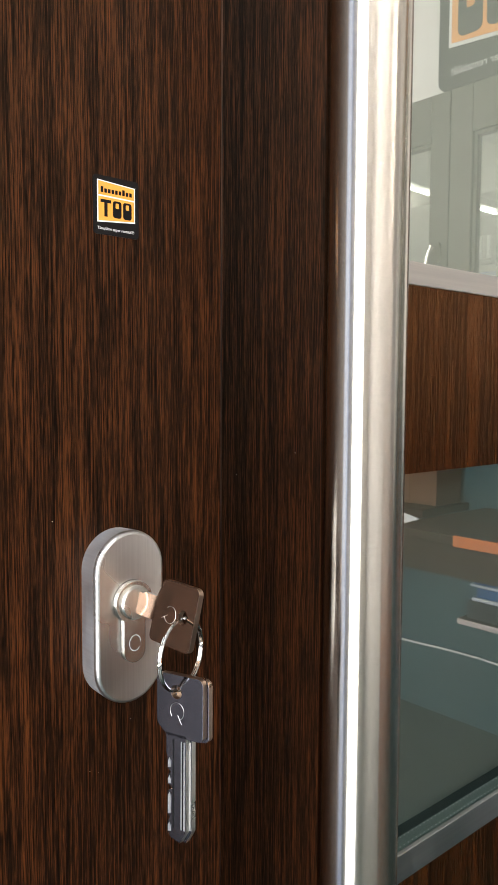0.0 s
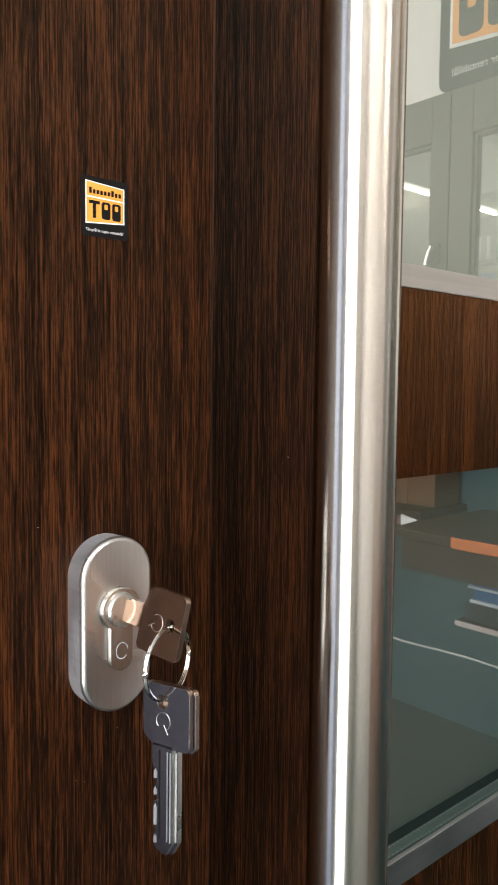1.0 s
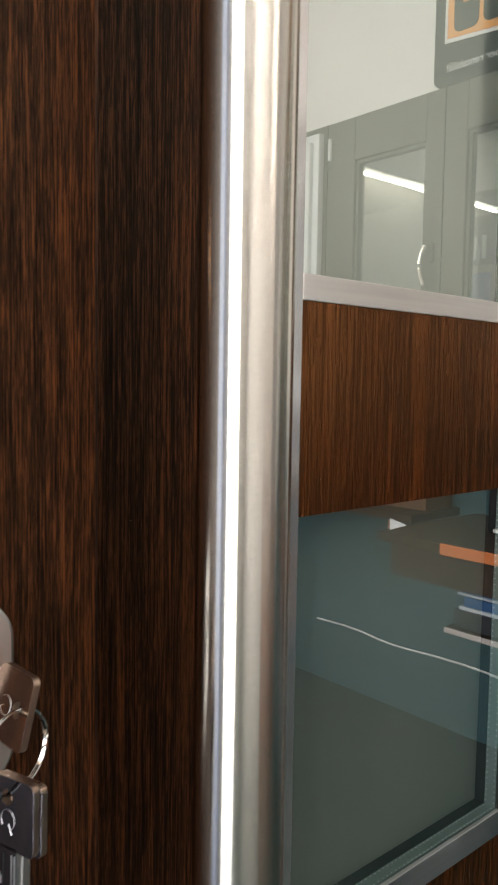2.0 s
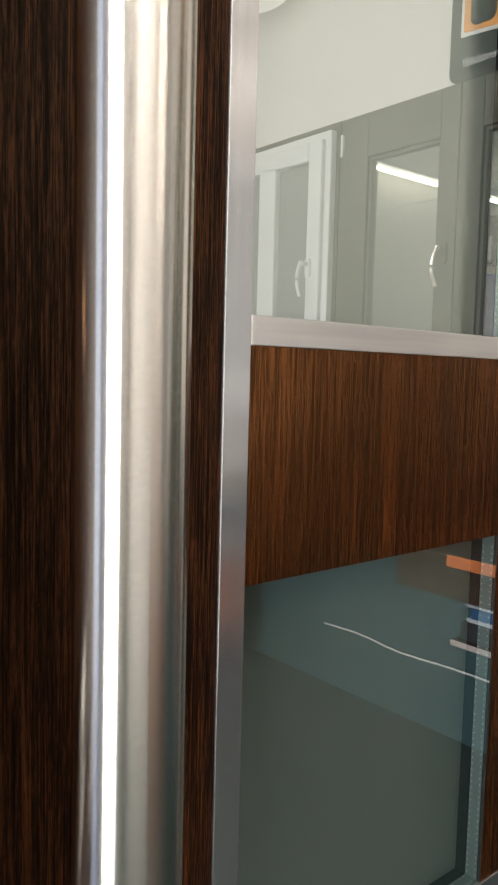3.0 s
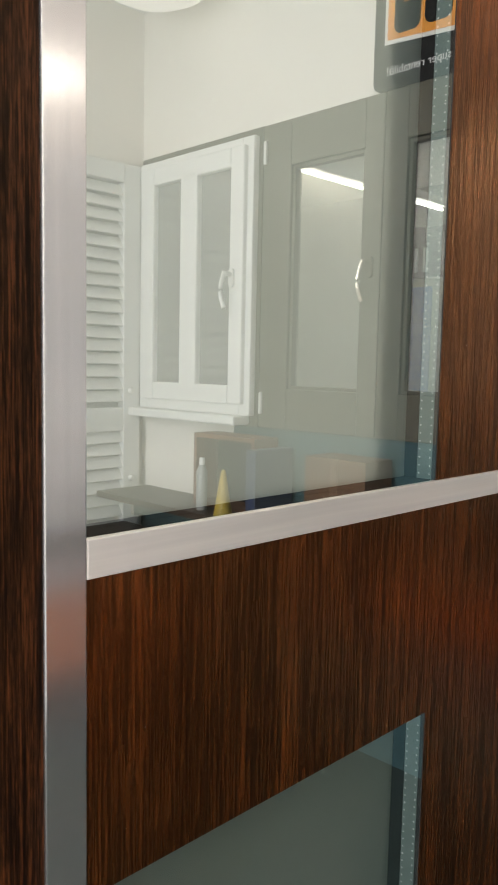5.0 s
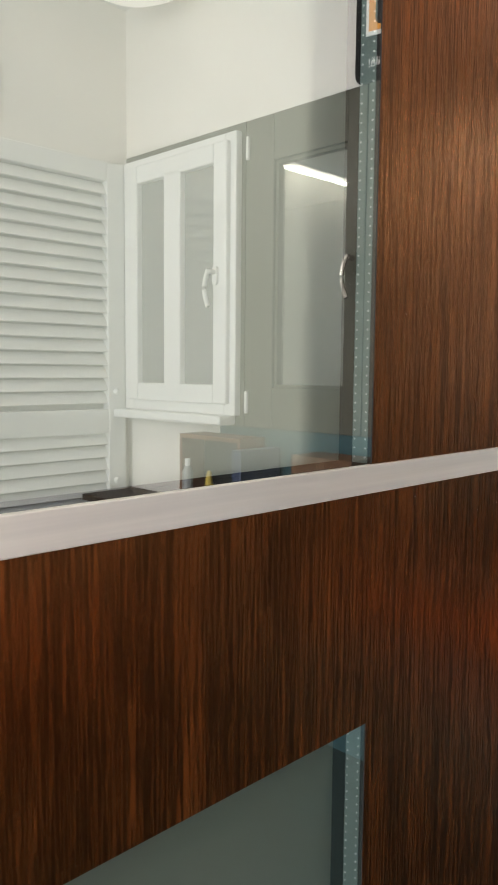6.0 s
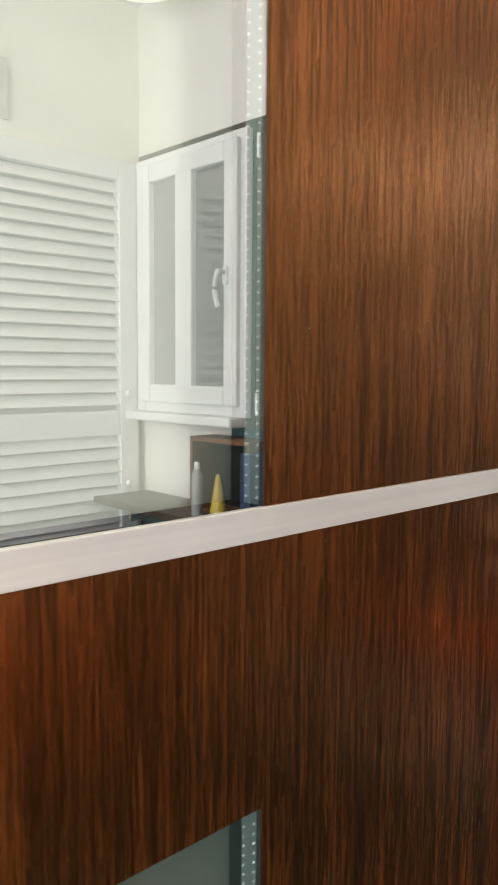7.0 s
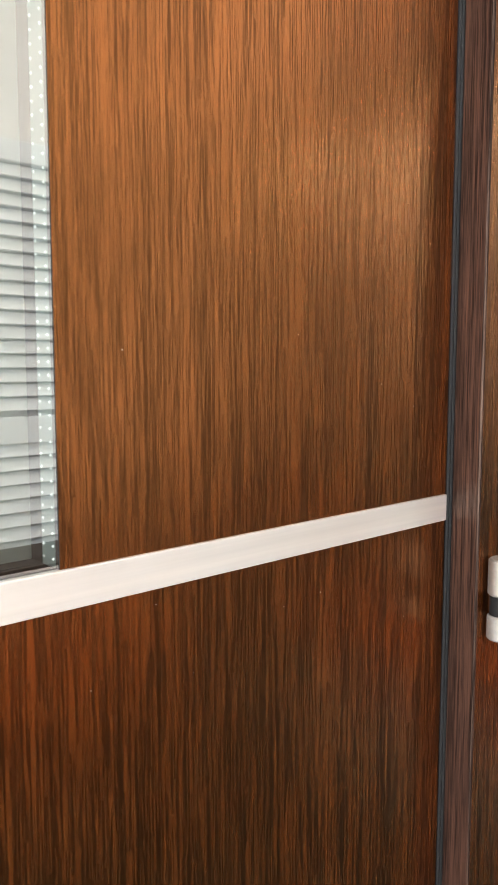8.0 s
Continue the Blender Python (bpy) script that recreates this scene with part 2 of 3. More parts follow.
def plate(outer, holes, thick, bev=0.0):
    """A plate in the xz plane, front face at y = -thick, back at y = 0, with holes through it."""
    bm = bmesh.new()
    loops = []
    edges = []
    for pts in (outer, *holes):
        vs = [bm.verts.new((x, -thick, z)) for x, z in pts]
        es = [bm.edges.new((vs[k], vs[(k + 1) % len(vs)])) for k in range(len(vs))]
        loops.append(vs)
        edges += es
    got = bmesh.ops.triangle_fill(bm, edges=edges, use_beauty=True)
    faces = [g for g in got["geom"] if isinstance(g, bmesh.types.BMFace)]
    ext = bmesh.ops.extrude_face_region(bm, geom=faces)
    for v in [g for g in ext["geom"] if isinstance(g, bmesh.types.BMVert)]:
        v.co.y = 0.0
    bmesh.ops.recalc_face_normals(bm, faces=bm.faces)
    if bev:
        sharp = [e for e in bm.edges if len(e.link_faces) == 2 and e.calc_face_angle(0) > 0.9]
        bmesh.ops.bevel(bm, geom=sharp, offset=bev, segments=2, profile=0.5, affect="EDGES", clamp_overlap=True)
    return bm


def moved(bm, m):
    bmesh.ops.transform(bm, matrix=m, verts=bm.verts)
    return bm


def tube_along(bm, pts, r, n=10, closed=False):
    """A round wire along points."""
    rings = []
    count = len(pts)
    for k, p in enumerate(pts):
        a = Vector(pts[(k - 1) % count] if closed or k else pts[0])
        b = Vector(pts[(k + 1) % count] if closed or k < count - 1 else pts[-1])
        q = (b - a).to_track_quat("Z", "Y").to_matrix()
        rings.append([bm.verts.new(Vector(p) + q @ Vector((r * math.cos(j * math.tau / n), r * math.sin(j * math.tau / n), 0))) for j in range(n)])
    pairs = list(zip(rings, rings[1:])) + ([(rings[-1], rings[0])] if closed else [])
    for p, q in pairs:
        for j in range(n):
            bm.faces.new((p[j], p[(j + 1) % n], q[(j + 1) % n], q[j]))
    if not closed:
        bm.faces.new(rings[0])
        bm.faces.new(rings[-1])
    return bm


def writing(name, text, size, m, mat, parent, bold=0.0):
    """Flat raised letters in the built-in font, turned into a mesh part; m places the xy text plane."""
    cu = bpy.data.curves.new(name, "FONT")
    cu.body, cu.size, cu.extrude, cu.offset = text, size, size * 0.01, bold
    cu.align_x = "CENTER"
    tmp = bpy.data.objects.new(name, cu)
    scene.collection.objects.link(tmp)
    bpy.context.view_layer.update()
    me = bpy.data.meshes.new_from_object(tmp.evaluated_get(bpy.context.evaluated_depsgraph_get()))
    bpy.data.objects.remove(tmp)
    me.transform(Matrix.Translation(-ORIGIN[parent]) @ m)
    me.materials.clear()
    me.materials.append(mat)
    ob = new(name, me)
    ob.parent = parent
    ORIGIN[ob] = ORIGIN[parent]
    return ob


# ---- the room ----
STILE_Y, PANEL_Y = 0.2645, 0.298
EAST, BACK, WEST, TOP = 2.24, -2.16, -1.60, 2.72
WIN0, WIN1 = -1.12, -0.12   # the glazed front, along y


def structure(name, bm, mat, label):
    return tagged(part(name, bm, mat), label, name.split("_")[0], kind="structure")


structure("floor", boxes((-1.8, 6.0, -5.0, 0.75, -0.12, 0.0)), FLOOR, "dark greenish grey tiled floor of the showroom")
structure("ceiling", boxes((-1.8, 6.0, -5.0, 0.75, TOP, TOP + 0.12)), CEIL, "plain white painted ceiling")
structure("wall_south", boxes((WEST - 0.2, EAST + 0.16, BACK - 0.15, BACK, 0, TOP)), WALL, "white painted wall behind the louvred shutter")
structure("wall_north", boxes((WEST - 0.2, 0.02, 0.30, 0.55, 0, TOP), (1.00, EAST + 0.3, 0.30, 0.55, 0, TOP), (0.02, 1.00, 0.30, 0.55, 2.14, TOP)), WALL, "white painted wall round the wooden door")
structure("wall_west", boxes((WEST - 0.2, WEST, BACK, WIN0, 0, TOP), (WEST - 0.2, WEST, WIN1, 0.30, 0, TOP), (WEST - 0.2, WEST, WIN0, WIN1, 0, 0.10), (WEST - 0.2, WEST, WIN0, WIN1, 2.45, TOP)), WALL, "white wall with a tall glazed opening")
structure("wall_east", boxes((EAST + 0.02, EAST + 0.16, BACK, 0.30, 2.12, TOP), (EAST + 0.02, EAST + 0.16, BACK, -1.43, 1.06, 2.12), (EAST + 0.02, EAST + 0.16, -0.20, 0.30, 1.06, 2.12)), WALL, "white wall holding the row of sample windows")
# Unseen panel, added so the steel lock and keys mirror something blue.
structure("wall_panel", boxes((WEST + 0.01, -0.03, 0.285, 0.298, 0, TOP)), paint("blue_grey_panel", (0.14, 0.20, 0.36), 0.45, 0.08, 6), "unseen blue-grey panel added for reflections in the lock metal")
structure("ground", boxes((-400, 400, 0.75, 800, -0.20, -0.08)), paint("grey_paving", (0.16, 0.155, 0.145), 0.8, 0.2, 2), "grey paving outside the door")
# Unseen wall, added to keep the sun off the lower glass.
structure("wall_yard", boxes((-3.0, 5.0, 1.00, 1.14, -0.10, 1.57)), WALL, "unseen plain wall added outside to shade the lower glass")
structure("wall_low", boxes((EAST + 0.02, EAST + 0.16, BACK, -1.58, 0.74, 1.06)), WALL, "white wall below the white sample window")
structure("wall_dado", boxes((EAST + 0.02, EAST + 0.16, -1.58, 0.30, 0, 1.06), (EAST + 0.02, EAST + 0.16, BACK, -1.58, 0, 0.74)), paint("teal_dado", (0.028, 0.084, 0.096), 0.6, 0.1, 5), "dark grey lower part of the wall under the sample windows")
structure("wall_far", boxes((5.6, 5.75, -5.0, 0.55, 0, TOP), (EAST + 0.02, 5.6, -5.0, -4.85, 0, TOP), (EAST + 0.3, 5.6, 0.30, 0.55, 0, TOP), (EAST + 0.02, EAST + 0.16, -4.85, BACK - 0.15, 0, TOP)), paint("beige_wall_paint", (0.52, 0.50, 0.44), 0.85, 0.05, 3), "beige wall of the next room seen through sample glass")


def front_window():
    t = thing("window_1", (WEST - 0.1, -0.6, 0.3), "tall glazed front letting daylight into the room", "window", kind="structure")
    x0, x1 = WEST - 0.14, WEST - 0.08
    for r in ((WIN0, WIN0 + 0.05, 0.10, 2.45), (WIN1 - 0.05, WIN1, 0.10, 2.45), (WIN0 + 0.05, WIN1 - 0.05, 0.10, 0.15), (WIN0 + 0.05, WIN1 - 0.05, 2.40, 2.45)):
        part("frame", boxes((x0, x1, *r), bev=0.004), DARKFRAME, t)
    part("pane", boxes((WEST - 0.115, WEST - 0.105, WIN0 + 0.05, WIN1 - 0.05, 0.15, 2.40)), CLEAR, t).visible_shadow = False


front_window()

# ---- the door ----
door = thing("door", (0.54, 0.33, 0.0), "dark wenge wood-grain entrance door with glass inserts and aluminium inlays", "door")
LX0, LX1 = 0.240, 0.8555     # inner edges of the two stiles
GX0, GX1 = 0.386, 0.6157     # glass
Z_STRIP = (1.2050, 1.2200)   # upper inlay
Z_LOW = (0.8275, 1.0838)      # lower glass
Z_STRIP2 = (0.8075, 0.8275)


def wood_member(name, r, label=""):
    return part(name, boxes(r, bev=0.0022), WOOD, door, label)


wood_member("stile", (0.06, LX0, STILE_Y, STILE_Y + 0.07, 0.0, 2.10), "lock stile with upright dark grain")
bm = boxes((LX1, 0.985, 0.279, STILE_Y + 0.07, 0.0, 2.10), bev=0.0012)
# Side toned for the light on it, front in the glossier laminate.
for f in bm.faces:
    f.material_index = 1 if f.calc_center_median().x > LX1 + 0.002 else 0
part("stile", bm, (LIT_SIDE_FOIL, PANEL_WOOD), door, "hinge stile with upright dark grain")
wood_member("rail", (LX0, LX1, STILE_Y + 0.002, STILE_Y + 0.07, 1.98, 2.10))
wood_member("rail", (LX0, LX1, STILE_Y + 0.002, STILE_Y + 0.07, 0.0, 0.12))
PB = PANEL_Y + 0.0028
RX = LX1 - 0.004


def skin(pts, mat):
    """One sheet of the door's facing, cut to an outline."""
    bm = moved(plate(pts, [], PB - PANEL_Y), Matrix.Translation((0, PB, 0)))
    for f in bm.faces:
        f.material_index = 1 if abs(f.normal.y) < 0.5 else 0
    part("panel", bm, (mat, CUT_EDGE), door)


# The lock-side sheet takes the duller stile foil to look shaded.
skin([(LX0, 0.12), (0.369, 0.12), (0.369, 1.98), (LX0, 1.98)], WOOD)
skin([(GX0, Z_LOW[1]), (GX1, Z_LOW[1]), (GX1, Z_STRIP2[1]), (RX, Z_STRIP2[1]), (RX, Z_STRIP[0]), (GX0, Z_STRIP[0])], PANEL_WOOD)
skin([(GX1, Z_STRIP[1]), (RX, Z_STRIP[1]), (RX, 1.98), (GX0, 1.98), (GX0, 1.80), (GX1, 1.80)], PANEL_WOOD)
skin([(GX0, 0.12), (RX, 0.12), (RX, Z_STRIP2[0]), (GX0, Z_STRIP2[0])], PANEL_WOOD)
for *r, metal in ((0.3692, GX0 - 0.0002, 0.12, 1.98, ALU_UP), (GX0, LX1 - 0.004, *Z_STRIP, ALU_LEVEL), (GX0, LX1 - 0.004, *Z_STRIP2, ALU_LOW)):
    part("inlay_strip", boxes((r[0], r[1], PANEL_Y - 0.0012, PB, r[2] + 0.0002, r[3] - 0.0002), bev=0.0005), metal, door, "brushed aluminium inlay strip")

part("jamb", boxes((-0.02, 0.058, STILE_Y + 0.006, 0.40, 0.0, 2.14), bev=0.002), WOOD, door)
part("jamb", boxes((0.987, 1.05, STILE_Y + 0.006, 0.40, 0.0, 2.14), bev=0.002), WOOD, door)
part("head_jamb", boxes((0.058, 0.987, STILE_Y + 0.008, 0.40, 2.102, 2.14), bev=0.002), WOOD, door)

# glazing gasket along the hinge stile
bm = bmesh.new()
for xx, yy, rr in ((LX1 - 0.0022, PANEL_Y - 0.0004, 0.0012), (LX1 - 0.0008, PANEL_Y - 0.0012, 0.0012)):
    tube_along(bm, [(xx, yy, 0.12 + 1.86 * k / 30) for k in range(31)], rr, 10)
part("gasket", bm, RUBBER, door, "black rubber glazing gasket", smooth=True)
bm = bmesh.new()
tube_along(bm, [(LX0 + 0.0015, PANEL_Y - 0.0014, 0.12 + 1.86 * k / 30) for k in range(31)], 0.002, 10)
part("gasket", bm, RUBBER, door, "black rubber glazing gasket", smooth=True)


def glazing(z0, z1):
    """A glazed insert: coated front pane, light spacer bars with punched dots, dark spacers, frosted back pane."""
    y0, y1, y2, y4 = PANEL_Y + 0.0004, PANEL_Y + 0.0028, PANEL_Y + 0.0128, PANEL_Y + 0.0215
    o = 0.008
    unit = part("glazing_unit", boxes((GX0 - o, GX1 + o, y4, y4 + 0.004, z0 - o, z1 + o)), FROST, door, "frosted back pane of the glass insert")
    for r in ((GX0 - 0.05, GX0, z0 - 0.05, z1 + 0.05), (GX1, GX1 + 0.05, z0 - 0.05, z1 + 0.05), (GX0, GX1, z0 - 0.05, z0), (GX0, GX1, z1, z1 + 0.05)):
        part("rebate", boxes((r[0], r[1], y4 + 0.0045, y4 + 0.05, r[2], r[3])), WOOD, unit, "deep wooden rebate on the outer side")
    bm = boxes((GX0 + 0.0002, GX1 - 0.0002, y0, y1, z0 + 0.0002, z1 - 0.0002))
    for f in bm.faces:
        f.material_index = 0 if f.normal.y < -0.9 else 1
    front = part("pane", bm, (PANE, CLEAR), unit, "reflective front pane")
    front.visible_shadow = False
    for r in ((GX0 - 0.007, GX0, z0, z1), (GX1, GX1 + 0.007, z0, z1), (GX0 - 0.007, GX1 + 0.007, z0 - 0.007, z0), (GX0 - 0.007, GX1 + 0.007, z1, z1 + 0.007)):
        part("spacer_bar", boxes((r[0], r[1], y1 + 0.0003, y2 - 0.0003, r[2], r[3])), SPACER if r[2] >= z0 or z0 < 1.0 else RUBBER, unit)
        part("dark_spacer", boxes((r[0], r[1], y2 + 0.0002, y4 - 0.0003, r[2], r[3])), RUBBER, unit, "dark warm-edge spacer bar")
        if r[2] < z0 and z0 > 1.0:
            continue
        upright = r[3] - r[2] > r[1] - r[0]
        length = (r[3] - r[2]) if upright else (r[1] - r[0])
        count = int(length / 0.0046) - 1
        verts, faces = [], []
        for row in (0.0016, 0.0084):
            for k in range(count):
                a = 0.003 + k * 0.0046
                if upright:
                    c = Vector((GX0 if r[0] < GX0 else GX1, y1 + row, r[2] + a))
                else:
                    c = Vector((r[0] + a, y1 + row, z0 if r[2] < z0 else z1))
                base = len(verts)
                n = 0.00068
                verts += [c + Vector(d) * n for d in ((1, 0, 0), (-1, 0, 0), (0, 1, 0), (0, -1, 0), (0, 0, 1), (0, 0, -1))]
                faces += [(base + p, base + q, base + w) for p in (0, 1) for q, w in ((2, 4), (4, 3), (3, 5), (5, 2))]
        me = bpy.data.meshes.new("punched_dots")
        me.from_pydata([v - ORIGIN[unit] for v in verts], [], faces)
        me.materials.append(HOLE)
        dots = new("punched_dots", me)
        dots.parent = unit
        tagged(dots, "rows of small punched dots", kind="stuff")
    return unit


glazing(Z_STRIP[1], 1.80)
glazing(*Z_LOW)

# pull bar
TX, TY, TR = 0.2594, 0.1987, 0.0168
bm = bmesh.new()
lathe(bm, [(TR * 0.9, 0.40), (TR, 0.402), (TR, 1.898), (TR * 0.9, 1.90)], "z", (TX, TY, 0), 96)
bar = part("pull_bar", bm, BAR_STEEL, door, "long satin stainless steel pull bar", smooth=True)
for zz in (0.62, 1.68):
    bm = bmesh.new()
    lathe(bm, [(0.011, 0.0), (0.011, PANEL_Y - TY - 0.004), (0.017, PANEL_Y - TY - 0.0038), (0.017, PANEL_Y - TY)], "y", (TX, TY, zz), 32)
    moved(bm, Matrix.Translation((0, TY, 0)) @ Matrix.Diagonal((1, -1, 1, 1)) @ Matrix.Translation((0, -TY, 0)))
    part("bracket", bm, STEEL, bar, smooth=True)

# hinge on the far stile
hinge = part("hinge", lathe(bmesh.new(), [(0.007, 1.1650), (0.008, 1.1660), (0.008, 1.1845), (0.007, 1.1855)], "z", (0.8685, 0.2710, 0), 28), HINGE_METAL, door, "satin metal door hinge with a dark joint", smooth=True)
part("hinge_barrel", lathe(bmesh.new(), [(0.007, 1.1400), (0.008, 1.1410), (0.008, 1.1530), (0.007, 1.1540)], "z", (0.8685, 0.2710, 0), 28), HINGE_METAL, hinge, smooth=True)
part("hinge_joint", lathe(bmesh.new(), [(0.0068, 1.154), (0.0068, 1.165)], "z", (0.8685, 0.2710, 0), 28), RUBBER, hinge, smooth=True)
part("hinge_leaf", boxes((0.8695, 0.905, 0.2768, 0.2792, 1.142, 1.184), bev=0.001), HINGE_METAL, hinge)

# ---- lock ----
EX, EZ, EY = 0.1824, 1.0471, 0.2525


def keyhole_outline(grow=0.0):
    """Outline of the profile cylinder: a round head over a narrower tail."""
    pts = []
    r, w = 0.0085 + grow, 0.005 + grow
    a0 = math.asin(w / r)
    for k in range(25):
        a = -math.pi / 2 + a0 + (math.tau - 2 * a0) * k / 24
        pts.append((r * math.cos(a), r * math.sin(a)))
    for k in range(13):
        a = math.pi + math.pi * k / 12
        pts.append((w * math.cos(a), -0.0195 + w * math.sin(a)))
    return pts


def stadium(half_w, half_h, n=20):
    pts = []
    for k in range(n + 1):
        a = math.pi * k / n
        pts.append((half_w * math.cos(a), half_h - half_w + half_w * math.sin(a)))
    for k in range(n + 1):
        a = math.pi + math.pi * k / n
        pts.append((half_w * math.cos(a), -(half_h - half_w) + half_w * math.sin(a)))
    return pts


CZ = 0.0068   # the cylinder's axis above the plate's middle
bm = bmesh.new()
rings = []
depth = STILE_Y - EY
for inset, y in ((0.0004, 0.0), (0.0, -depth + 0.0022), (0.0002, -depth + 0.0011), (0.0007, -depth + 0.0004), (0.0015, -depth)):
    rings.append([bm.verts.new((x, y, z)) for x, z in stadium(0.0159 - inset, 0.0351 - inset)])
for p, q in zip(rings, rings[1:]):
    for k in range(len(p)):
        bm.faces.new((p[k], p[(k + 1) % len(p)], q[(k + 1) % len(p)], q[k]))
hole = [bm.verts.new((x, -depth, z + CZ)) for x, z in keyhole_outline(0.0002)]
inner = [bm.verts.new((v.co.x, -depth + 0.006, v.co.z)) for v in hole]
for k in range(len(hole)):
    bm.faces.new((hole[k], hole[(k + 1) % len(hole)], inner[(k + 1) % len(hole)], inner[k]))
edges = [bm.edges.get((l[k], l[(k + 1) % len(l)])) for l in (rings[-1], hole) for k in range(len(l))]
bmesh.ops.triangle_fill(bm, edges=edges, use_beauty=True)
moved(bm, Matrix.Translation((EX, STILE_Y, EZ)))
bm.normal_update()
for f in bm.faces:
    f.material_index = 1 if abs(f.normal.y) < 0.3 and f.calc_center_median().y > EY + 0.0018 and abs(f.calc_center_median().x - EX) + abs(f.calc_center_median().z - EZ) > 0.014 else 0
escutcheon = part("escutcheon", bm, (PLATE_STEEL, RIM_STEEL), door, "oval brushed steel lock escutcheon", smooth=True)
KZ = EZ + CZ
bm = plate([(x, z) for x, z in keyhole_outline()], [], 0.012, 0.0004)
moved(bm, Matrix.Translation((EX, EY + 0.0095, KZ)))
cyl = part("lock_cylinder", bm, SATIN_NICKEL, escutcheon, "nickel profile cylinder", smooth=True)
bm = bmesh.new()
tube_along(bm, [(EX + 0.0026 * math.cos(k * math.tau / 28), EY - 0.0024, KZ - 0.0165 + 0.0032 * math.sin(k * math.tau / 28)) for k in range(26)], 0.00016, 6)
part("engraved_ring", bm, HOLE, escutcheon)
bm = lathe(bmesh.new(), [(0.0068, 0.0), (0.0068, 0.0012), (0.0062, 0.0020), (0.0052, 0.0021)], "y", (EX, EY - 0.0024, KZ), 40)
plug = part("plug", bm, SATIN_NICKEL, escutcheon, smooth=True)


# ---- keys ----
def key_head(w, h, hole_z, thick, off):
    """Head of a flat key: a plate with rounded corners and a sloping shoulder, a hole for the ring, in the xz plane, the blade's root at z = 0."""
    pts = []
    for cx, cz, a0, r in ((w / 2 - 0.0026, h - 0.0026, 0, 0.0026), (-w / 2 + 0.0026, h - 0.0026, 90, 0.0026), (-w / 2 + 0.0040, 0.0058, 180, 0.0040)):
        for k in range(7):
            a = radians(a0 + (90 if a0 < 180 else 48) * k / 6)
            pts.append((off + cx + r * math.cos(a), cz + r * math.sin(a)))
    pts.append((-0.0040, 0.0))
    for k in range(7):
        a = radians(270 + 90 * k / 6)
        pts.append((off + w / 2 - 0.0022 + 0.0022 * math.cos(a), 0.0022 + 0.0022 * math.sin(a)))
    return plate(pts, [circle(0.0026, 20, 0, hole_z)], thick, 0.0003)


def key_blade(length, thick, half):
    """Blade with milled notches along one side, reaching down from z = 0."""
    pts = [(half, 0.001), (-half, 0.001), (-half, -0.0065), (-half + 0.0006, -0.0075)]
    if length > 0.03:
        for z, d in ((-0.0105, 0.0006), (-0.0120, 0.0006), (-0.0133, 0.0022), (-0.0146, 0.0010), (-0.0178, 0.0010), (-0.0192, 0.0030), (-0.0206, 0.0008), (-0.0290, 0.0008), (-0.0304, 0.0020), (-0.0316, 0.0008)):
            pts.append((-half + d, z))
    pts += [(-half + 0.0009, -length + 0.003), (-half + 0.0020, -length + 0.0012), (half - 0.0026, -length), (half, -length + 0.0045)]
    return plate(pts[::-1], [], thick, 0.0)


def make_key(name, m, at, label, length, metal, head, off, half):
    """A key whose own frame has the head up and the face along -y."""
    k = thing(name, at, label, "key", "keys on the ring")
    th = 0.0024
    for pname, bm in (("key_head", key_head(head, 0.0228, 0.0165, th, off)), ("key_blade", key_blade(length, th, half))):
        for f in bm.faces:
            f.material_index = 1 if abs(f.normal.y) < 0.5 else 0
        part(pname, moved(bm, m), (metal, BRASSY if pname == "key_head" else PLATE_STEEL), k)
    y0, y1 = -th - 0.0002, -th + 0.0003
    if length > 0.03:
        for z0, z1 in ((-0.0118, -0.0080), (-0.0178, -0.0146), (-0.0288, -0.0208), (-length + 0.0032, -0.0318)):
            bm = bmesh.new()
            vs = [bm.verts.new(p) for p in ((-half + 0.0010, y0, z0), (-half + 0.0024, y0, z0 + 0.0003), (-half + 0.0024, y0, z1 - 0.0012), (-half + 0.0017, y0, z1), (-half + 0.0010, y0, z1 - 0.0014), (-half + 0.0010, y1, z0), (-half + 0.0024, y1, z0), (-half + 0.0024, y1, z1), (-half + 0.0010, y1, z1))]
            bm.faces.new(vs[:5])
            bm.faces.new((vs[0], vs[4], vs[8], vs[5]))
            bm.faces.new((vs[1], vs[6], vs[7], vs[2]))
            part("milled_cut", moved(bm, m), CUT_STEEL, k, "bright milled cuts")
        # Blade grooves laid on as strips: black for shade, bright for glint.
        for x0, x1, mat in ((-half + 0.0032, -half + 0.0037, RUBBER), (half - 0.0022, half - 0.0017, CUT_STEEL), (half - 0.0016, half - 0.0011, RUBBER), (half - 0.0009, half - 0.0003, CUT_STEEL)):
            part("milled_groove", moved(boxes((x0, x1, y0, y1, -length + 0.0050, -0.0012)), m), mat, k)
    bm = bmesh.new()
    tube_along(bm, [(0.0005 + 0.0032 * math.cos(a * math.tau / 26), -th - 0.00005, 0.0095 + 0.0032 * math.sin(a * math.tau / 26)) for a in range(-5, 17)], 0.00009, 6)
    tube_along(bm, [(0.0008, -th - 0.00005, 0.0082), (0.0026, -th - 0.00005, 0.0050)], 0.00009, 6)
    part("engraved_mark", moved(bm, m), PLATE_STEEL, k)
    return k


# the key in the lock: its axis points out of the door, its width leans from upright
axis = Vector((0.09, -1.0, -0.04)).normalized()
wide = Vector((-0.22, 0.0, -1.0))
wide = (wide - axis * wide.dot(axis)).normalized()
face = wide.cross(axis)
m = Matrix((wide, face * -1, axis)).transposed().to_4x4()
root = Vector((0.1845, 0.2380, KZ))
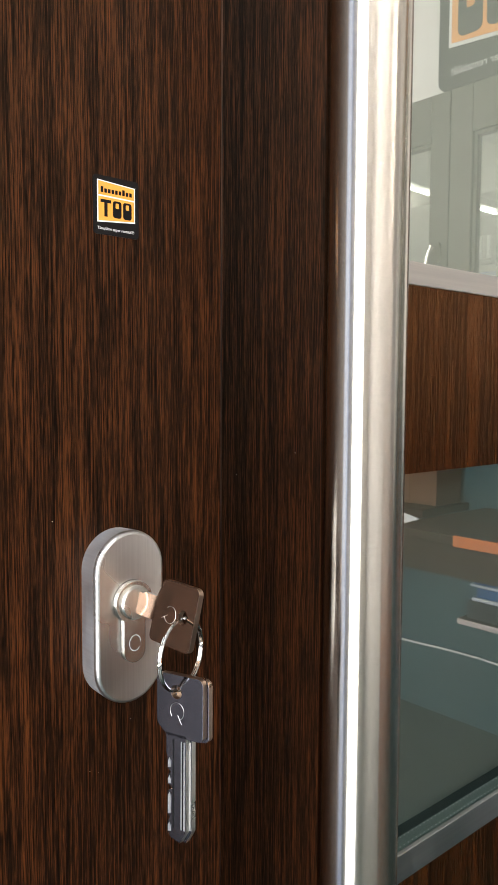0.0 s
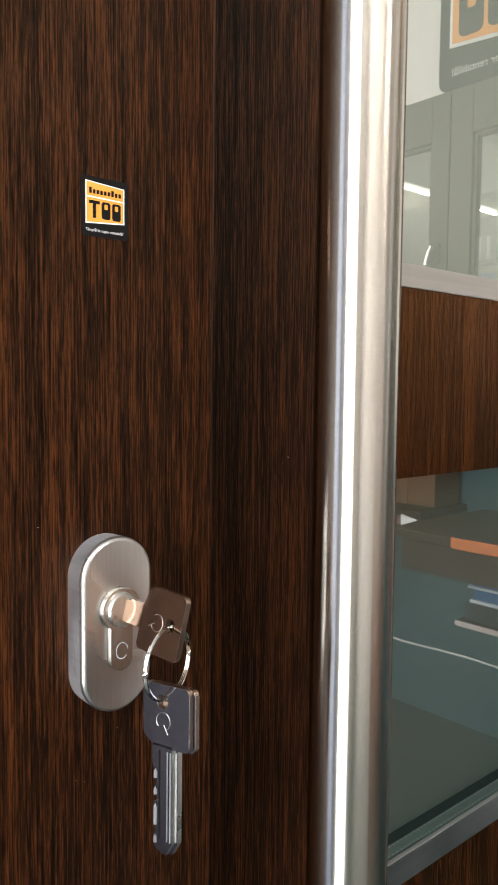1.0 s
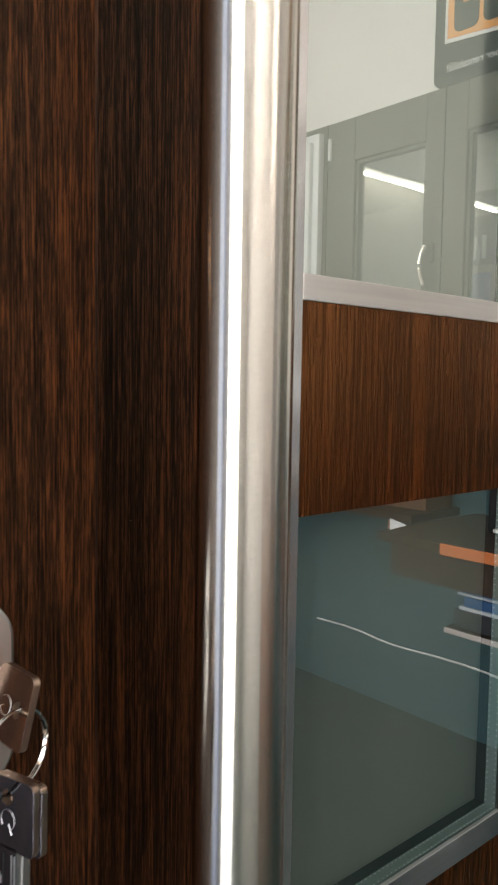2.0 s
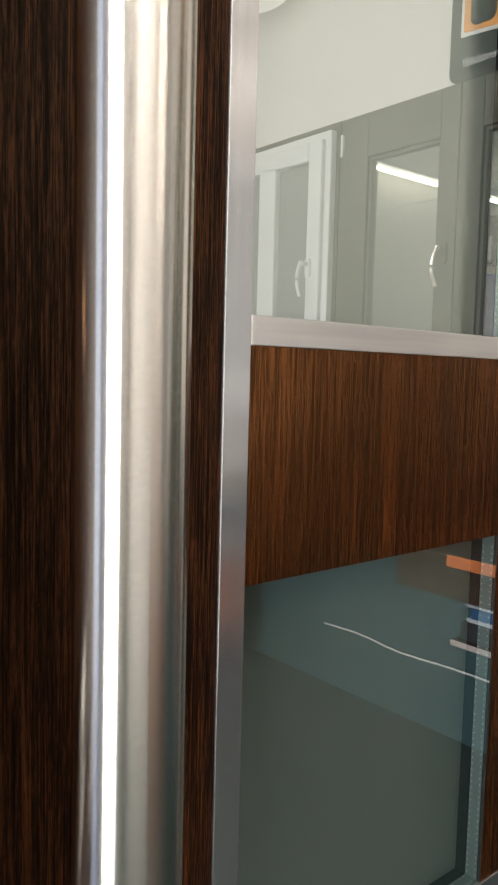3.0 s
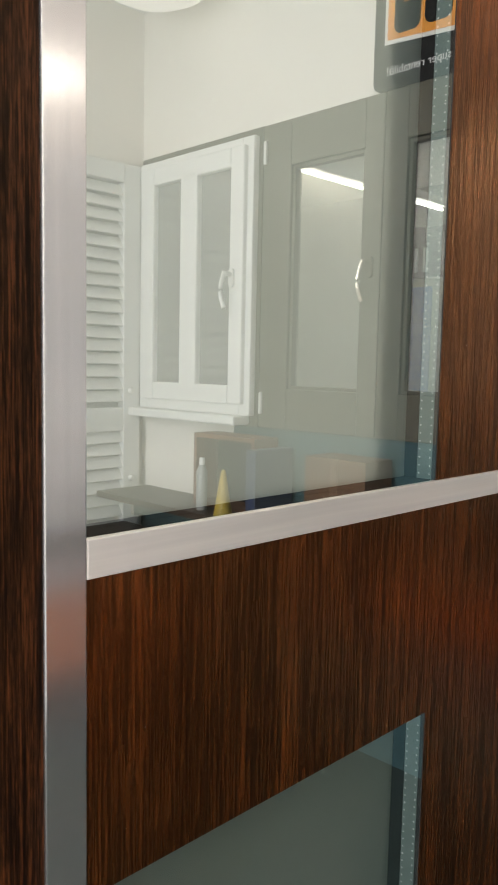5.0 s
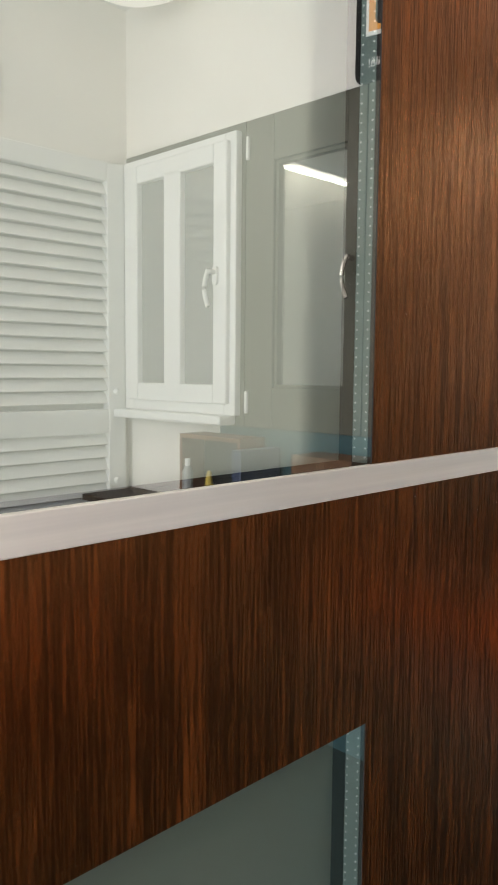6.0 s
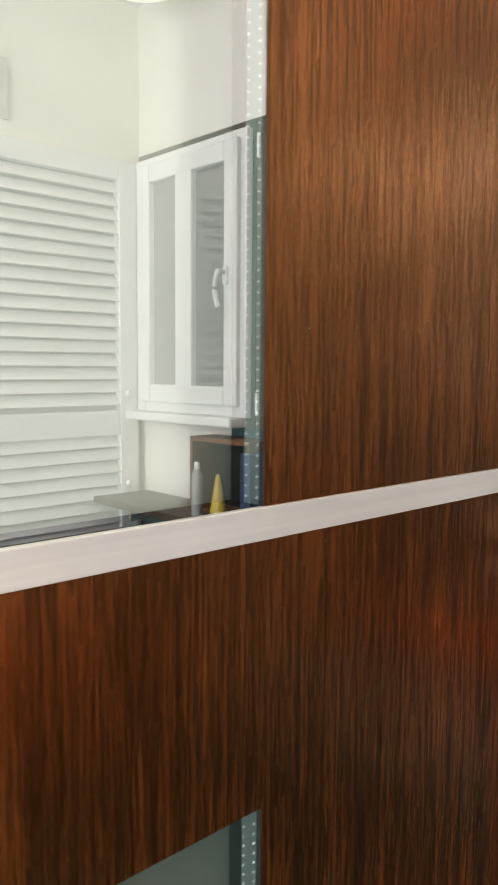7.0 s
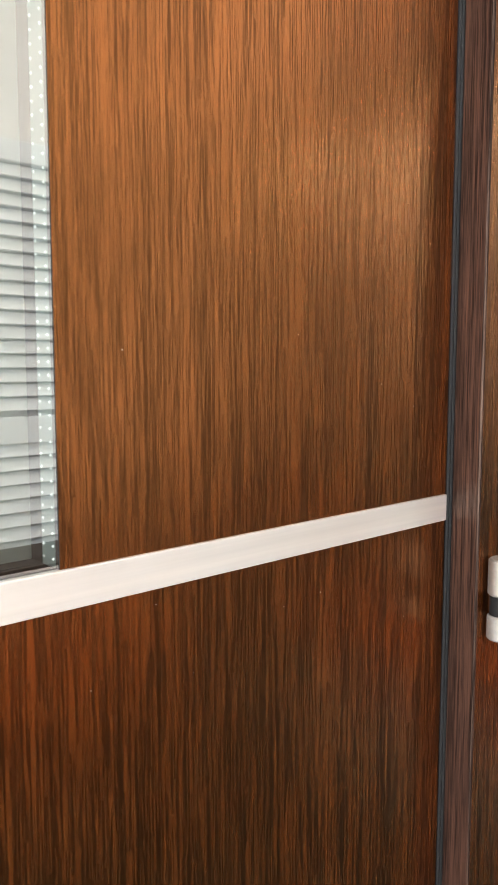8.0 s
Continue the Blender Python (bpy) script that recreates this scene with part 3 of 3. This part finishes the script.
m.translation = root - (m.to_3x3() @ Vector((0, -0.0012, 0)))
make_key("key", m, root, "nickel key turned in the lock cylinder", 0.016, KEY_BROWN_REFLECT, 0.0240, 0.0, 0.0046)
hole_1 = m @ Vector((0, -0.0012, 0.0165))

# two keys hanging from the ring
u = Vector((0.25, -0.97, -0.12)).normalized()
down = Vector((-0.05, -0.06, -1.0)).normalized()
u = (u - down * u.dot(down)).normalized()
f = u.cross(-down)
hang = Matrix((u, f * -1, -down)).transposed().to_4x4()
if (hang.to_3x3() @ Vector((0, -1, 0))).x > 0:
    hang = Matrix((u, f, -down)).transposed().to_4x4()
HEAD2 = Vector((0.183, 0.2206, 1.0267)) + down * 0.0165
for k in range(2):
    mm = hang.copy()
    mm.translation = HEAD2 + (hang.to_3x3() @ Vector((0.0007 * k, 0.0026 * k, -0.0008 * k)))
    make_key("key", mm, HEAD2, "nickel key hanging from a split ring", 0.0385, KEY_DARK_REFLECT, 0.0215, 0.0016, 0.0046)
hole_2 = hang @ Vector((0, 0, 0.0165)) + HEAD2

ring = thing("key_ring", (EX, 0.235, 1.045), "thin steel split ring joining the keys", "key ring")
mid = (hole_1 + hole_2) / 2
up = (hole_1 - hole_2).normalized()
side = Vector((0.95, 0.33, 0.0))
side = (side - up * side.dot(up)).normalized()
RR = (hole_1 - hole_2).length / 2
nrm = up.cross(side)
bm = bmesh.new()
turns = 150
tube_along(bm, [mid + up * (RR * math.cos(k * math.tau * 1.85 / turns)) + side * (RR * math.sin(k * math.tau * 1.85 / turns)) + nrm * (0.0013 * k / turns) for k in range(turns + 1)], 0.0006, 8)
part("wire", bm, NICKEL, ring, smooth=True)


# ---- stickers ----
def emblem(name, at, right, w, h, label, category, thick):
    """A black rounded label with an orange field, dark word shapes and a line of writing; `right` is its reading direction."""
    t = thing(name, at, label, category)
    right = Vector(right)
    up = Vector((0, 0, 1))
    out = right.cross(up)
    m = Matrix((right, -out, up)).transposed().to_4x4()
    m.translation = at
    part("backing", moved(plate(rounded(w, h, 0.07 * w, 5, w / 2, h / 2), [], thick), m), STICK_BLACK, t)

    def quad(pname, mat, x0, x1, z0a, z0b, z1a, z1b, lift):
        part(pname, moved(plate([(x0 * w, z0a * h), (x1 * w, z0b * h), (x1 * w, z1b * h), (x0 * w, z1a * h)], [], thick * (1 + lift)), m), mat, t)

    quad("white_border", STICK_WHITE, 0.085, 0.915, 0.205, 0.270, 0.925, 0.880, 0.25)
    quad("orange_field", STICK_ORANGE, 0.110, 0.890, 0.230, 0.292, 0.645, 0.640, 0.5)
    quad("orange_field", STICK_ORANGE, 0.110, 0.890, 0.672, 0.664, 0.905, 0.862, 0.5)
    for k in range(9):
        a = 0.16 + k * 0.078
        tall = 0.10 if k in (0, 6) else 0.07
        quad("word_bar", STICK_BLACK, a, a + 0.055, 0.715, 0.715, 0.715 + tall, 0.715 + tall, 0.8)
    quad("word_bar", STICK_BLACK, 0.155, 0.385, 0.545, 0.545, 0.600, 0.600, 0.8)
    quad("word_bar", STICK_BLACK, 0.235, 0.305, 0.310, 0.310, 0.545, 0.545, 0.8)
    for x0 in (0.42, 0.645):
        ring_pts = rounded(0.19 * w, 0.29 * h, 0.05 * w, 4, (x0 + 0.095) * w, 0.455 * h)
        gap = rounded(0.07 * w, 0.09 * h, 0.02 * w, 4, (x0 + 0.095) * w, 0.52 * h)
        part("word_bar", moved(plate(ring_pts, [gap], thick * 1.8), m), STICK_BLACK, t)
    tm = m @ Matrix.Translation((w * 0.49, -thick * 1.3, h * 0.085)) @ Matrix.Rotation(radians(90), 4, "X")
    writing("slogan", "T\u00e2mpl\u0103rie super rentabil\u0103!", w * 0.074, tm, STICK_WHITE, t)
    return t


emblem("sticker", (0.1734, STILE_Y - 0.0001, 1.1990), (1, 0, 0), 0.0210, 0.0228, "small black and orange sticker stuck on the door stile", "sticker", 0.0002)
emblem("sign", (EAST + 0.018, -0.500, 2.128), (0, -1, 0), 0.470, 0.50, "large black and orange sign board above the sample windows", "sign", 0.012)


# ---- sample windows on the side wall ----
def bars_round(y0, y1, z0, z1, w, x0, x1):
    return ((x0, x1, y0, y0 + w, z0, z1), (x0, x1, y1 - w, y1, z0, z1), (x0, x1, y0 + w, y1 - w, z0, z0 + w), (x0, x1, y0 + w, y1 - w, z1 - w, z1))


def lever(parent, y, z, mat, x, base):
    """A window handle: a slim rosette and a bowed lever hanging from it."""
    bm = moved(plate(stadium(0.012, 0.034), [], 0.011, 0.003), Matrix.Translation((x, y, z)) @ Matrix.Rotation(radians(-90), 4, "Z"))
    hd = part("handle", bm, base, parent, "window handle")
    bm = bmesh.new()
    lathe(bm, [(0.009, 0.0), (0.009, 0.034)], "x", (x - 0.040, y, z + 0.012), 14)
    bow = [(x - 0.040, y - 0.020 * math.sin(math.pi * min(1, k / 11)), z + 0.020 - 0.012 * k) for k in range(12)]
    tube_along(bm, bow, 0.0085, 10)
    part("lever", bm, mat, hd, smooth=True)


PANE_GREY = paint("pane_grey", (0.26, 0.265, 0.25), 0.03, 0.03, 4, 0.0)
PANE_GREY.node_tree.nodes["Principled BSDF"].inputs["IOR"].default_value = 3.4
white_window = thing("sample_window", (EAST, -1.79, 1.06), "white sample casement window with a centre bar and sill", "window")
part("surround", boxes((EAST, EAST + 0.02, -2.135, -1.435, 1.06, 2.125)), DARKFRAME, white_window)
for r in bars_round(-2.112, -1.452, 1.10, 2.095, 0.055, EAST - 0.03, EAST):
    part("frame", boxes(r, bev=0.004), WHITE, white_window)
for r in bars_round(-2.070, -1.480, 1.14, 2.065, 0.070, EAST - 0.05, EAST - 0.008):
    part("sash", boxes(r, bev=0.006), WHITE, white_window)
part("mullion", boxes((EAST - 0.05, EAST - 0.008, -1.832, -1.734, 1.20, 2.01), bev=0.006), WHITE, white_window)
part("pane", boxes((EAST - 0.024, EAST - 0.018, -2.00, -1.55, 1.205, 2.0)), PANE_GREY, white_window)
part("sill", boxes((EAST - 0.085, EAST, -2.135, -1.475, 1.065, 1.10), bev=0.008), WHITE, white_window)
lever(white_window, -1.530, 1.60, WHITE, EAST - 0.05, WHITE)


def dark_window(y0, y1, gy0, gy1, label):
    t = thing("sample_window", (EAST, (y0 + y1) / 2, 1.06), label, "window")
    for r in ((EAST, EAST + 0.06, y0, gy0, 1.06, 2.125), (EAST, EAST + 0.06, gy1, y1, 1.06, 2.125), (EAST, EAST + 0.06, gy0, gy1, 1.06, 1.204), (EAST, EAST + 0.06, gy0, gy1, 1.972, 2.125)):
        part("frame", boxes(r, bev=0.003), DARKFRAME, t)
    for r in bars_round(gy0, gy1, 1.204, 1.972, 0.012, EAST + 0.012, EAST + 0.04):
        part("bead", boxes(r, bev=0.002), DARKFRAME, t)
    part("pane", boxes((EAST + 0.024, EAST + 0.030, gy0 + 0.012, gy1 - 0.012, 1.216, 1.96)), SAMPLE_PANE, t).visible_shadow = False
    return t


w = dark_window(-1.433, -0.917, -1.300, -0.988, "dark brown sample window with clear glass")
lever(w, -0.952, 1.60, STEEL, EAST, DARKFRAME)
for zz in (1.15, 2.03):
    part("window_hinge", boxes((EAST - 0.012, EAST, -1.424, -1.412, zz - 0.04, zz + 0.04), bev=0.003), WHITE, w)
dark_window(-0.913, -0.20, -0.830, -0.30, "dark brown sample window with clear glass")

# ---- louvred shutter on the back wall ----
shutter = thing("shutter", (1.8, BACK, 0.0), "white louvred shutter panel fixed to the wall", "shutter")
SX0, SX1 = 1.52, 2.13
for r in ((SX1, SX1 + 0.085, 0.05, 2.09), (SX0 - 0.085, SX0, 0.05, 2.09), (SX0, SX1, 2.015, 2.09), (SX0, SX1, 0.05, 0.15), (SX0, SX1, 1.00, 1.10)):
    part("frame", boxes((r[0], r[1], BACK, BACK + 0.045, r[2], r[3]), bev=0.004), WHITE, shutter)
part("backing", boxes((SX0, SX1, BACK, BACK + 0.006, 0.15, 2.015)), paint("shutter_backing", (0.55, 0.55, 0.54), 0.6), shutter)
bm = boxes((SX0, SX1, -0.0255, 0.0255, -0.003, 0.003), bev=0.0015)
moved(bm, Matrix.Translation((0, 0, 0)) @ Matrix.Rotation(radians(-60), 4, "X"))
slat = part("slat", bm, WHITE, shutter)
slat_mesh = slat.data
for v in slat_mesh.vertices:
    v.co += ORIGIN[shutter]
for v in slat_mesh.vertices:
    v.co.x -= shutter.location.x
PITCH = 0.0525
heights = [1.985 - PITCH * k for k in range(17)] + [0.975 - PITCH * k for k in range(16)]
for k, zz in enumerate(heights):
    o = slat if k == 0 else new("slat", slat_mesh)
    o.parent = shutter
    o.location = (0, 0.026, zz)
for zz in (0.80, 1.17):
    part("knob", lathe(bmesh.new(), [(0.008, 0.0), (0.014, 0.008), (0.012, 0.016)], "y", (2.165, BACK + 0.061, zz), 20), WHITE, shutter, smooth=True)
vent = thing("wall_vent", (1.62, BACK, 2.15), "pale grey wall vent above the shutter", "vent")
part("cover", boxes((1.50, 1.69, BACK, BACK + 0.012, 2.157, 2.371), bev=0.003), paint("pale_grey", (0.55, 0.55, 0.54), 0.5), vent)

# ---- lamps ----
TUBE_GLOW = glow("lamp_glow", (1.0, 0.955, 0.89), 75.0)
FAR_GLOW = glow("far_lamp_glow", (1.0, 0.955, 0.89), 26.0)


def tube_lamp(x0, x1, y, z, light=TUBE_GLOW):
    t = thing("ceiling_lamp", ((x0 + x1) / 2, y, z), "long fluorescent tube lamp under the ceiling", "lamp", "tube lamps")
    part("housing", boxes((x0 - 0.03, x1 + 0.03, y - 0.05, y + 0.05, z + 0.03, z + 0.08), bev=0.006), WHITE, t)
    part("tube", lathe(bmesh.new(), [(0.007, x0), (0.009, x0 + 0.01), (0.009, x1 - 0.01), (0.007, x1)], "x", (0, y, z + 0.015), 16), light, t, smooth=True)
    for xx in (x0, x1):
        part("rod", lathe(bmesh.new(), [(0.004, z + 0.08), (0.004, TOP)], "z", (xx, y, 0), 8), WHITE, t)


tube_lamp(0.77, 1.40, -2.085, 2.24)
tube_lamp(4.40, 5.00, -2.40, 2.37, FAR_GLOW)
# Two unseen tubes added overhead to brighten the room.
tube_lamp(-1.00, 0.25, -0.95, 2.56)
tube_lamp(-0.70, 0.55, -1.70, 2.56)

dome = thing("ceiling_lamp", (1.95, -1.70, TOP), "round white dome lamp on the ceiling", "lamp")
part("base", lathe(bmesh.new(), [(0.27, TOP - 0.03), (0.27, TOP)], "z", (1.95, -1.70, 0), 48), WHITE, dome, smooth=True)
part("shade", lathe(bmesh.new(), [(0.02, TOP - 0.19), (0.12, TOP - 0.175), (0.19, TOP - 0.14), (0.24, TOP - 0.085), (0.255, TOP - 0.031)], "z", (1.95, -1.70, 0), 48), glow("dome_glow", (1.0, 0.96, 0.91), 0.45), dome, smooth=True)

# ---- low furniture along the side wall ----
DESKWOOD = wood("desk_wood", (0.02, 0.010, 0.006), (0.035, 0.017, 0.009), (0.06, 0.029, 0.014), 0.45)
PALE_FRONT = paint("pale_pinkish_laminate", (0.52, 0.44, 0.42), 0.4, 0.05, 8)
ORANGE = paint("orange_laminate", (0.60, 0.16, 0.035), 0.4, 0.06, 8)
desk = thing("desk", (1.98, -0.35, 0.0), "brown wall-fixed desk with an orange top edge", "desk")
part("top", boxes((1.76, EAST + 0.02, -0.76, 0.10, 0.725, 0.75), bev=0.003), DESKWOOD, desk)
part("edge_band", boxes((1.752, 1.76, -0.545, 0.10, 0.722, 0.752), bev=0.002), ORANGE, desk, "orange edge band")
for r in ((1.79, 1.81, -0.73, 0.07), (2.16, 2.18, -0.73, 0.07)):
    part("apron", boxes((r[0], r[1], r[2], r[3], 0.63, 0.725)), DESKWOOD, desk)
part("apron", boxes((1.81, 2.16, -0.745, -0.725, 0.63, 0.725)), DESKWOOD, desk)
part("side_panel", boxes((1.84, EAST + 0.02, 0.06, 0.085, 0.0, 0.725), bev=0.002), DESKWOOD, desk)
part("lower_shelf", boxes((1.84, EAST + 0.02, -0.58, 0.06, 0.49, 0.505)), DESKWOOD, desk)
part("shelf_edge", boxes((1.836, 1.84, -0.58, 0.06, 0.49, 0.505), bev=0.001), PALE_FRONT, desk, "pale shelf edge")
for k, (z0, z1, tone, say) in enumerate(((0.505, 0.555, (0.012, 0.014, 0.02), "thick black binder lying under the desk"), (0.555, 0.565, (0.60, 0.63, 0.68), "thin white folder lying under the desk"), (0.565, 0.592, (0.02, 0.10, 0.26), "blue binder lying under the desk"), (0.592, 0.600, (0.60, 0.63, 0.68), "thin white folder lying under the desk"), (0.600, 0.618, (0.02, 0.12, 0.30), "blue binder lying under the desk"))):
    b = thing("book", (1.98, -0.4, z0), say, "book", "stack under the desk")
    part("cover", boxes((1.86 + 0.004 * k, 2.14, -0.565 + 0.012 * (k % 3), -0.19, z0, z1), bev=0.002), paint("binder", tone, 0.4), b)
card = thing("card", (1.80, -0.73, 0.75), "folded white paper card on the desk", "card")
part("sheet", moved(plate([(0, 0), (0.052, 0.020), (0, 0.034)], [], 0.002), Matrix.Translation((1.80, -0.745, 0.75)) @ Matrix.Rotation(radians(80), 4, "Z")), STICK_WHITE, card)
printer = thing("printer", (2.06, -0.40, 0.75), "black desktop printer on the desk", "printer")
part("body", boxes((1.98, 2.18, -0.55, -0.22, 0.75, 0.90), bev=0.012), RUBBER, printer)
part("tray", boxes((1.93, 1.98, -0.50, -0.28, 0.765, 0.775), bev=0.002), STICK_WHITE, printer, "white paper tray")
shelf = thing("wall_shelf", (2.12, -1.45, 0.75), "long brown wall shelf under the sample windows", "shelf")
part("board", boxes((2.00, EAST + 0.02, -2.12, -0.82, 0.735, 0.76), bev=0.002), DESKWOOD, shelf)
for yy in (-1.95, -1.40, -0.95):
    part("bracket", boxes((2.05, EAST + 0.02, yy, yy + 0.02, 0.68, 0.735)), STEEL, shelf)
crate = thing("crate", (2.18, -1.49, 0.76), "brown wooden crate on the wall shelf", "crate")
for r in ((-1.65, -1.635, 0.76, 1.03), (-1.345, -1.33, 0.76, 1.03), (-1.635, -1.345, 0.76, 0.775), (-1.635, -1.345, 1.015, 1.03)):
    part("side", boxes((2.12, EAST, *r)), paint("crate_wood", (0.16, 0.06, 0.02), 0.6), crate)
part("back", boxes((EAST - 0.012, EAST, -1.635, -1.345, 0.775, 1.015)), RUBBER, crate)
bottle = thing("bottle", (2.06, -1.535, 0.76), "slim white plastic bottle on the shelf", "bottle")
part("body", lathe(bmesh.new(), [(0.018, 0.76), (0.02, 0.765), (0.02, 0.90), (0.010, 0.925)], "z", (2.06, -1.535, 0), 20), paint("grey_plastic", (0.30, 0.31, 0.31), 0.4), bottle, smooth=True)
part("cap", lathe(bmesh.new(), [(0.010, 0.925), (0.010, 0.95)], "z", (2.06, -1.535, 0), 16), STICK_WHITE, bottle, smooth=True)
folder = thing("folder", (2.15, -1.28, 0.76), "upright blue folder on the shelf", "folder")
part("cover", boxes((2.05, EAST, -1.30, -1.255, 0.76, 1.0), bev=0.003), paint("folder_blue", (0.02, 0.035, 0.09), 0.4), folder)
cone = thing("funnel", (2.05, -1.41, 0.76), "yellow plastic cone on the shelf", "cone")
part("body", lathe(bmesh.new(), [(0.035, 0.76), (0.033, 0.765), (0.008, 0.915), (0.005, 0.92)], "z", (2.05, -1.41, 0), 24), paint("yellow_plastic", (0.42, 0.30, 0.03), 0.4), cone, smooth=True)
carton = thing("carton", (2.17, -0.96, 0.76), "brown cardboard box on the shelf", "box")
part("body", boxes((2.10, EAST, -1.08, -0.84, 0.76, 1.0), bev=0.002), paint("cardboard", (0.13, 0.06, 0.025), 0.8), carton)
part("tape", boxes((2.098, 2.10, -0.975, -0.945, 0.76, 1.0)), paint("tape", (0.17, 0.09, 0.045), 0.3), carton)
cable = thing("cable", (2.2, -1.0, 0.24), "thin white cable running along the wall", "cable")
bm = bmesh.new()
tube_along(bm, [(EAST + 0.008 - 0.003 * math.sin(k * 1.7), -1.44 + k * 0.075, 0.238 + 0.006 * math.sin(k * 0.9)) for k in range(20)], 0.0040, 8)
part("wire", bm, WHITE, cable, smooth=True)
banner = thing("banner", (2.5, -0.95, 0.0), "blue roll-up banner behind the sample window", "banner")
part("sheet", boxes((2.50, 2.506, -1.02, -0.89, 0.06, 1.56)), paint("banner_blue", (0.10, 0.20, 0.55), 0.5), banner)
part("base", boxes((2.46, 2.55, -1.03, -0.88, 0.0, 0.06), bev=0.006), STEEL, banner)
notice = thing("notice_board", (2.5, -0.9, 1.6), "dark board with pale letter shapes", "board")
part("board", boxes((2.51, 2.53, -1.04, -0.55, 1.59, 1.76)), DARKFRAME, notice)
for a in (-1.000, -0.968, -0.930):
    part("letter_bar", boxes((2.504, 2.51, a, a + 0.014, 1.61, 1.69)), WHITE, notice)

cabinet = thing("low_cabinet", (1.25, -1.95, 0.0), "low orange-fronted cabinet against the back wall", "cabinet")
part("body", boxes((0.50, 2.13, -2.105, -1.80, 0.06, 0.62), bev=0.003), DESKWOOD, cabinet)
for k in range(5):
    x0 = 0.506 + k * 0.324
    dr = part("door", boxes((x0, x0 + 0.316, -1.80, -1.782, 0.20, 0.49), bev=0.002), ORANGE, cabinet, "orange cabinet door")
    part("knob", lathe(bmesh.new(), [(0.006, 0.0), (0.012, 0.012), (0.010, 0.018)], "y", (x0 + 0.27, -1.782, 0.4), 16), STEEL, dr, smooth=True)
    part("drawer", boxes((x0, x0 + 0.316, -1.80, -1.784, 0.50, 0.61), bev=0.002), PALE_FRONT, cabinet, "pale drawer front")
    part("lower_rail", boxes((x0, x0 + 0.316, -1.80, -1.784, 0.07, 0.19), bev=0.002), DESKWOOD, cabinet)
part("plinth", boxes((0.52, 2.11, -2.09, -1.83, 0.0, 0.06)), RUBBER, cabinet)

# ---- dust on the door ----
dust = thing("dust", (0.55, PANEL_Y, 1.15), "few pale dust specks on the door", "dust", kind="stuff")
bm = bmesh.new()
rng = random.Random(5)
spots = [(0.656, 1.199), (0.788, 1.175), (0.627, 1.173), (0.835, 1.229), (0.276, 1.094), (0.319, 1.103), (0.404, 1.104)]
spots += [(rng.uniform(0.40, 0.84), rng.uniform(1.10, 1.19)) for k in range(5)] + [(rng.uniform(0.64, 0.84), rng.uniform(1.24, 1.5)) for k in range(6)]
for x, z in spots:
    bmesh.ops.create_icosphere(bm, subdivisions=1, radius=rng.uniform(0.00010, 0.00022), matrix=Matrix.Translation((x, PANEL_Y - 0.0001, z)))
part("specks", bm, STICK_WHITE, dust)
bm = bmesh.new()
for k in range(10):
    bmesh.ops.create_icosphere(bm, subdivisions=1, radius=rng.uniform(0.00008, 0.00015), matrix=Matrix.Translation((rng.uniform(0.08, 0.235), STILE_Y - 0.0001, rng.uniform(0.98, 1.32))))
part("specks", bm, STICK_WHITE, dust)
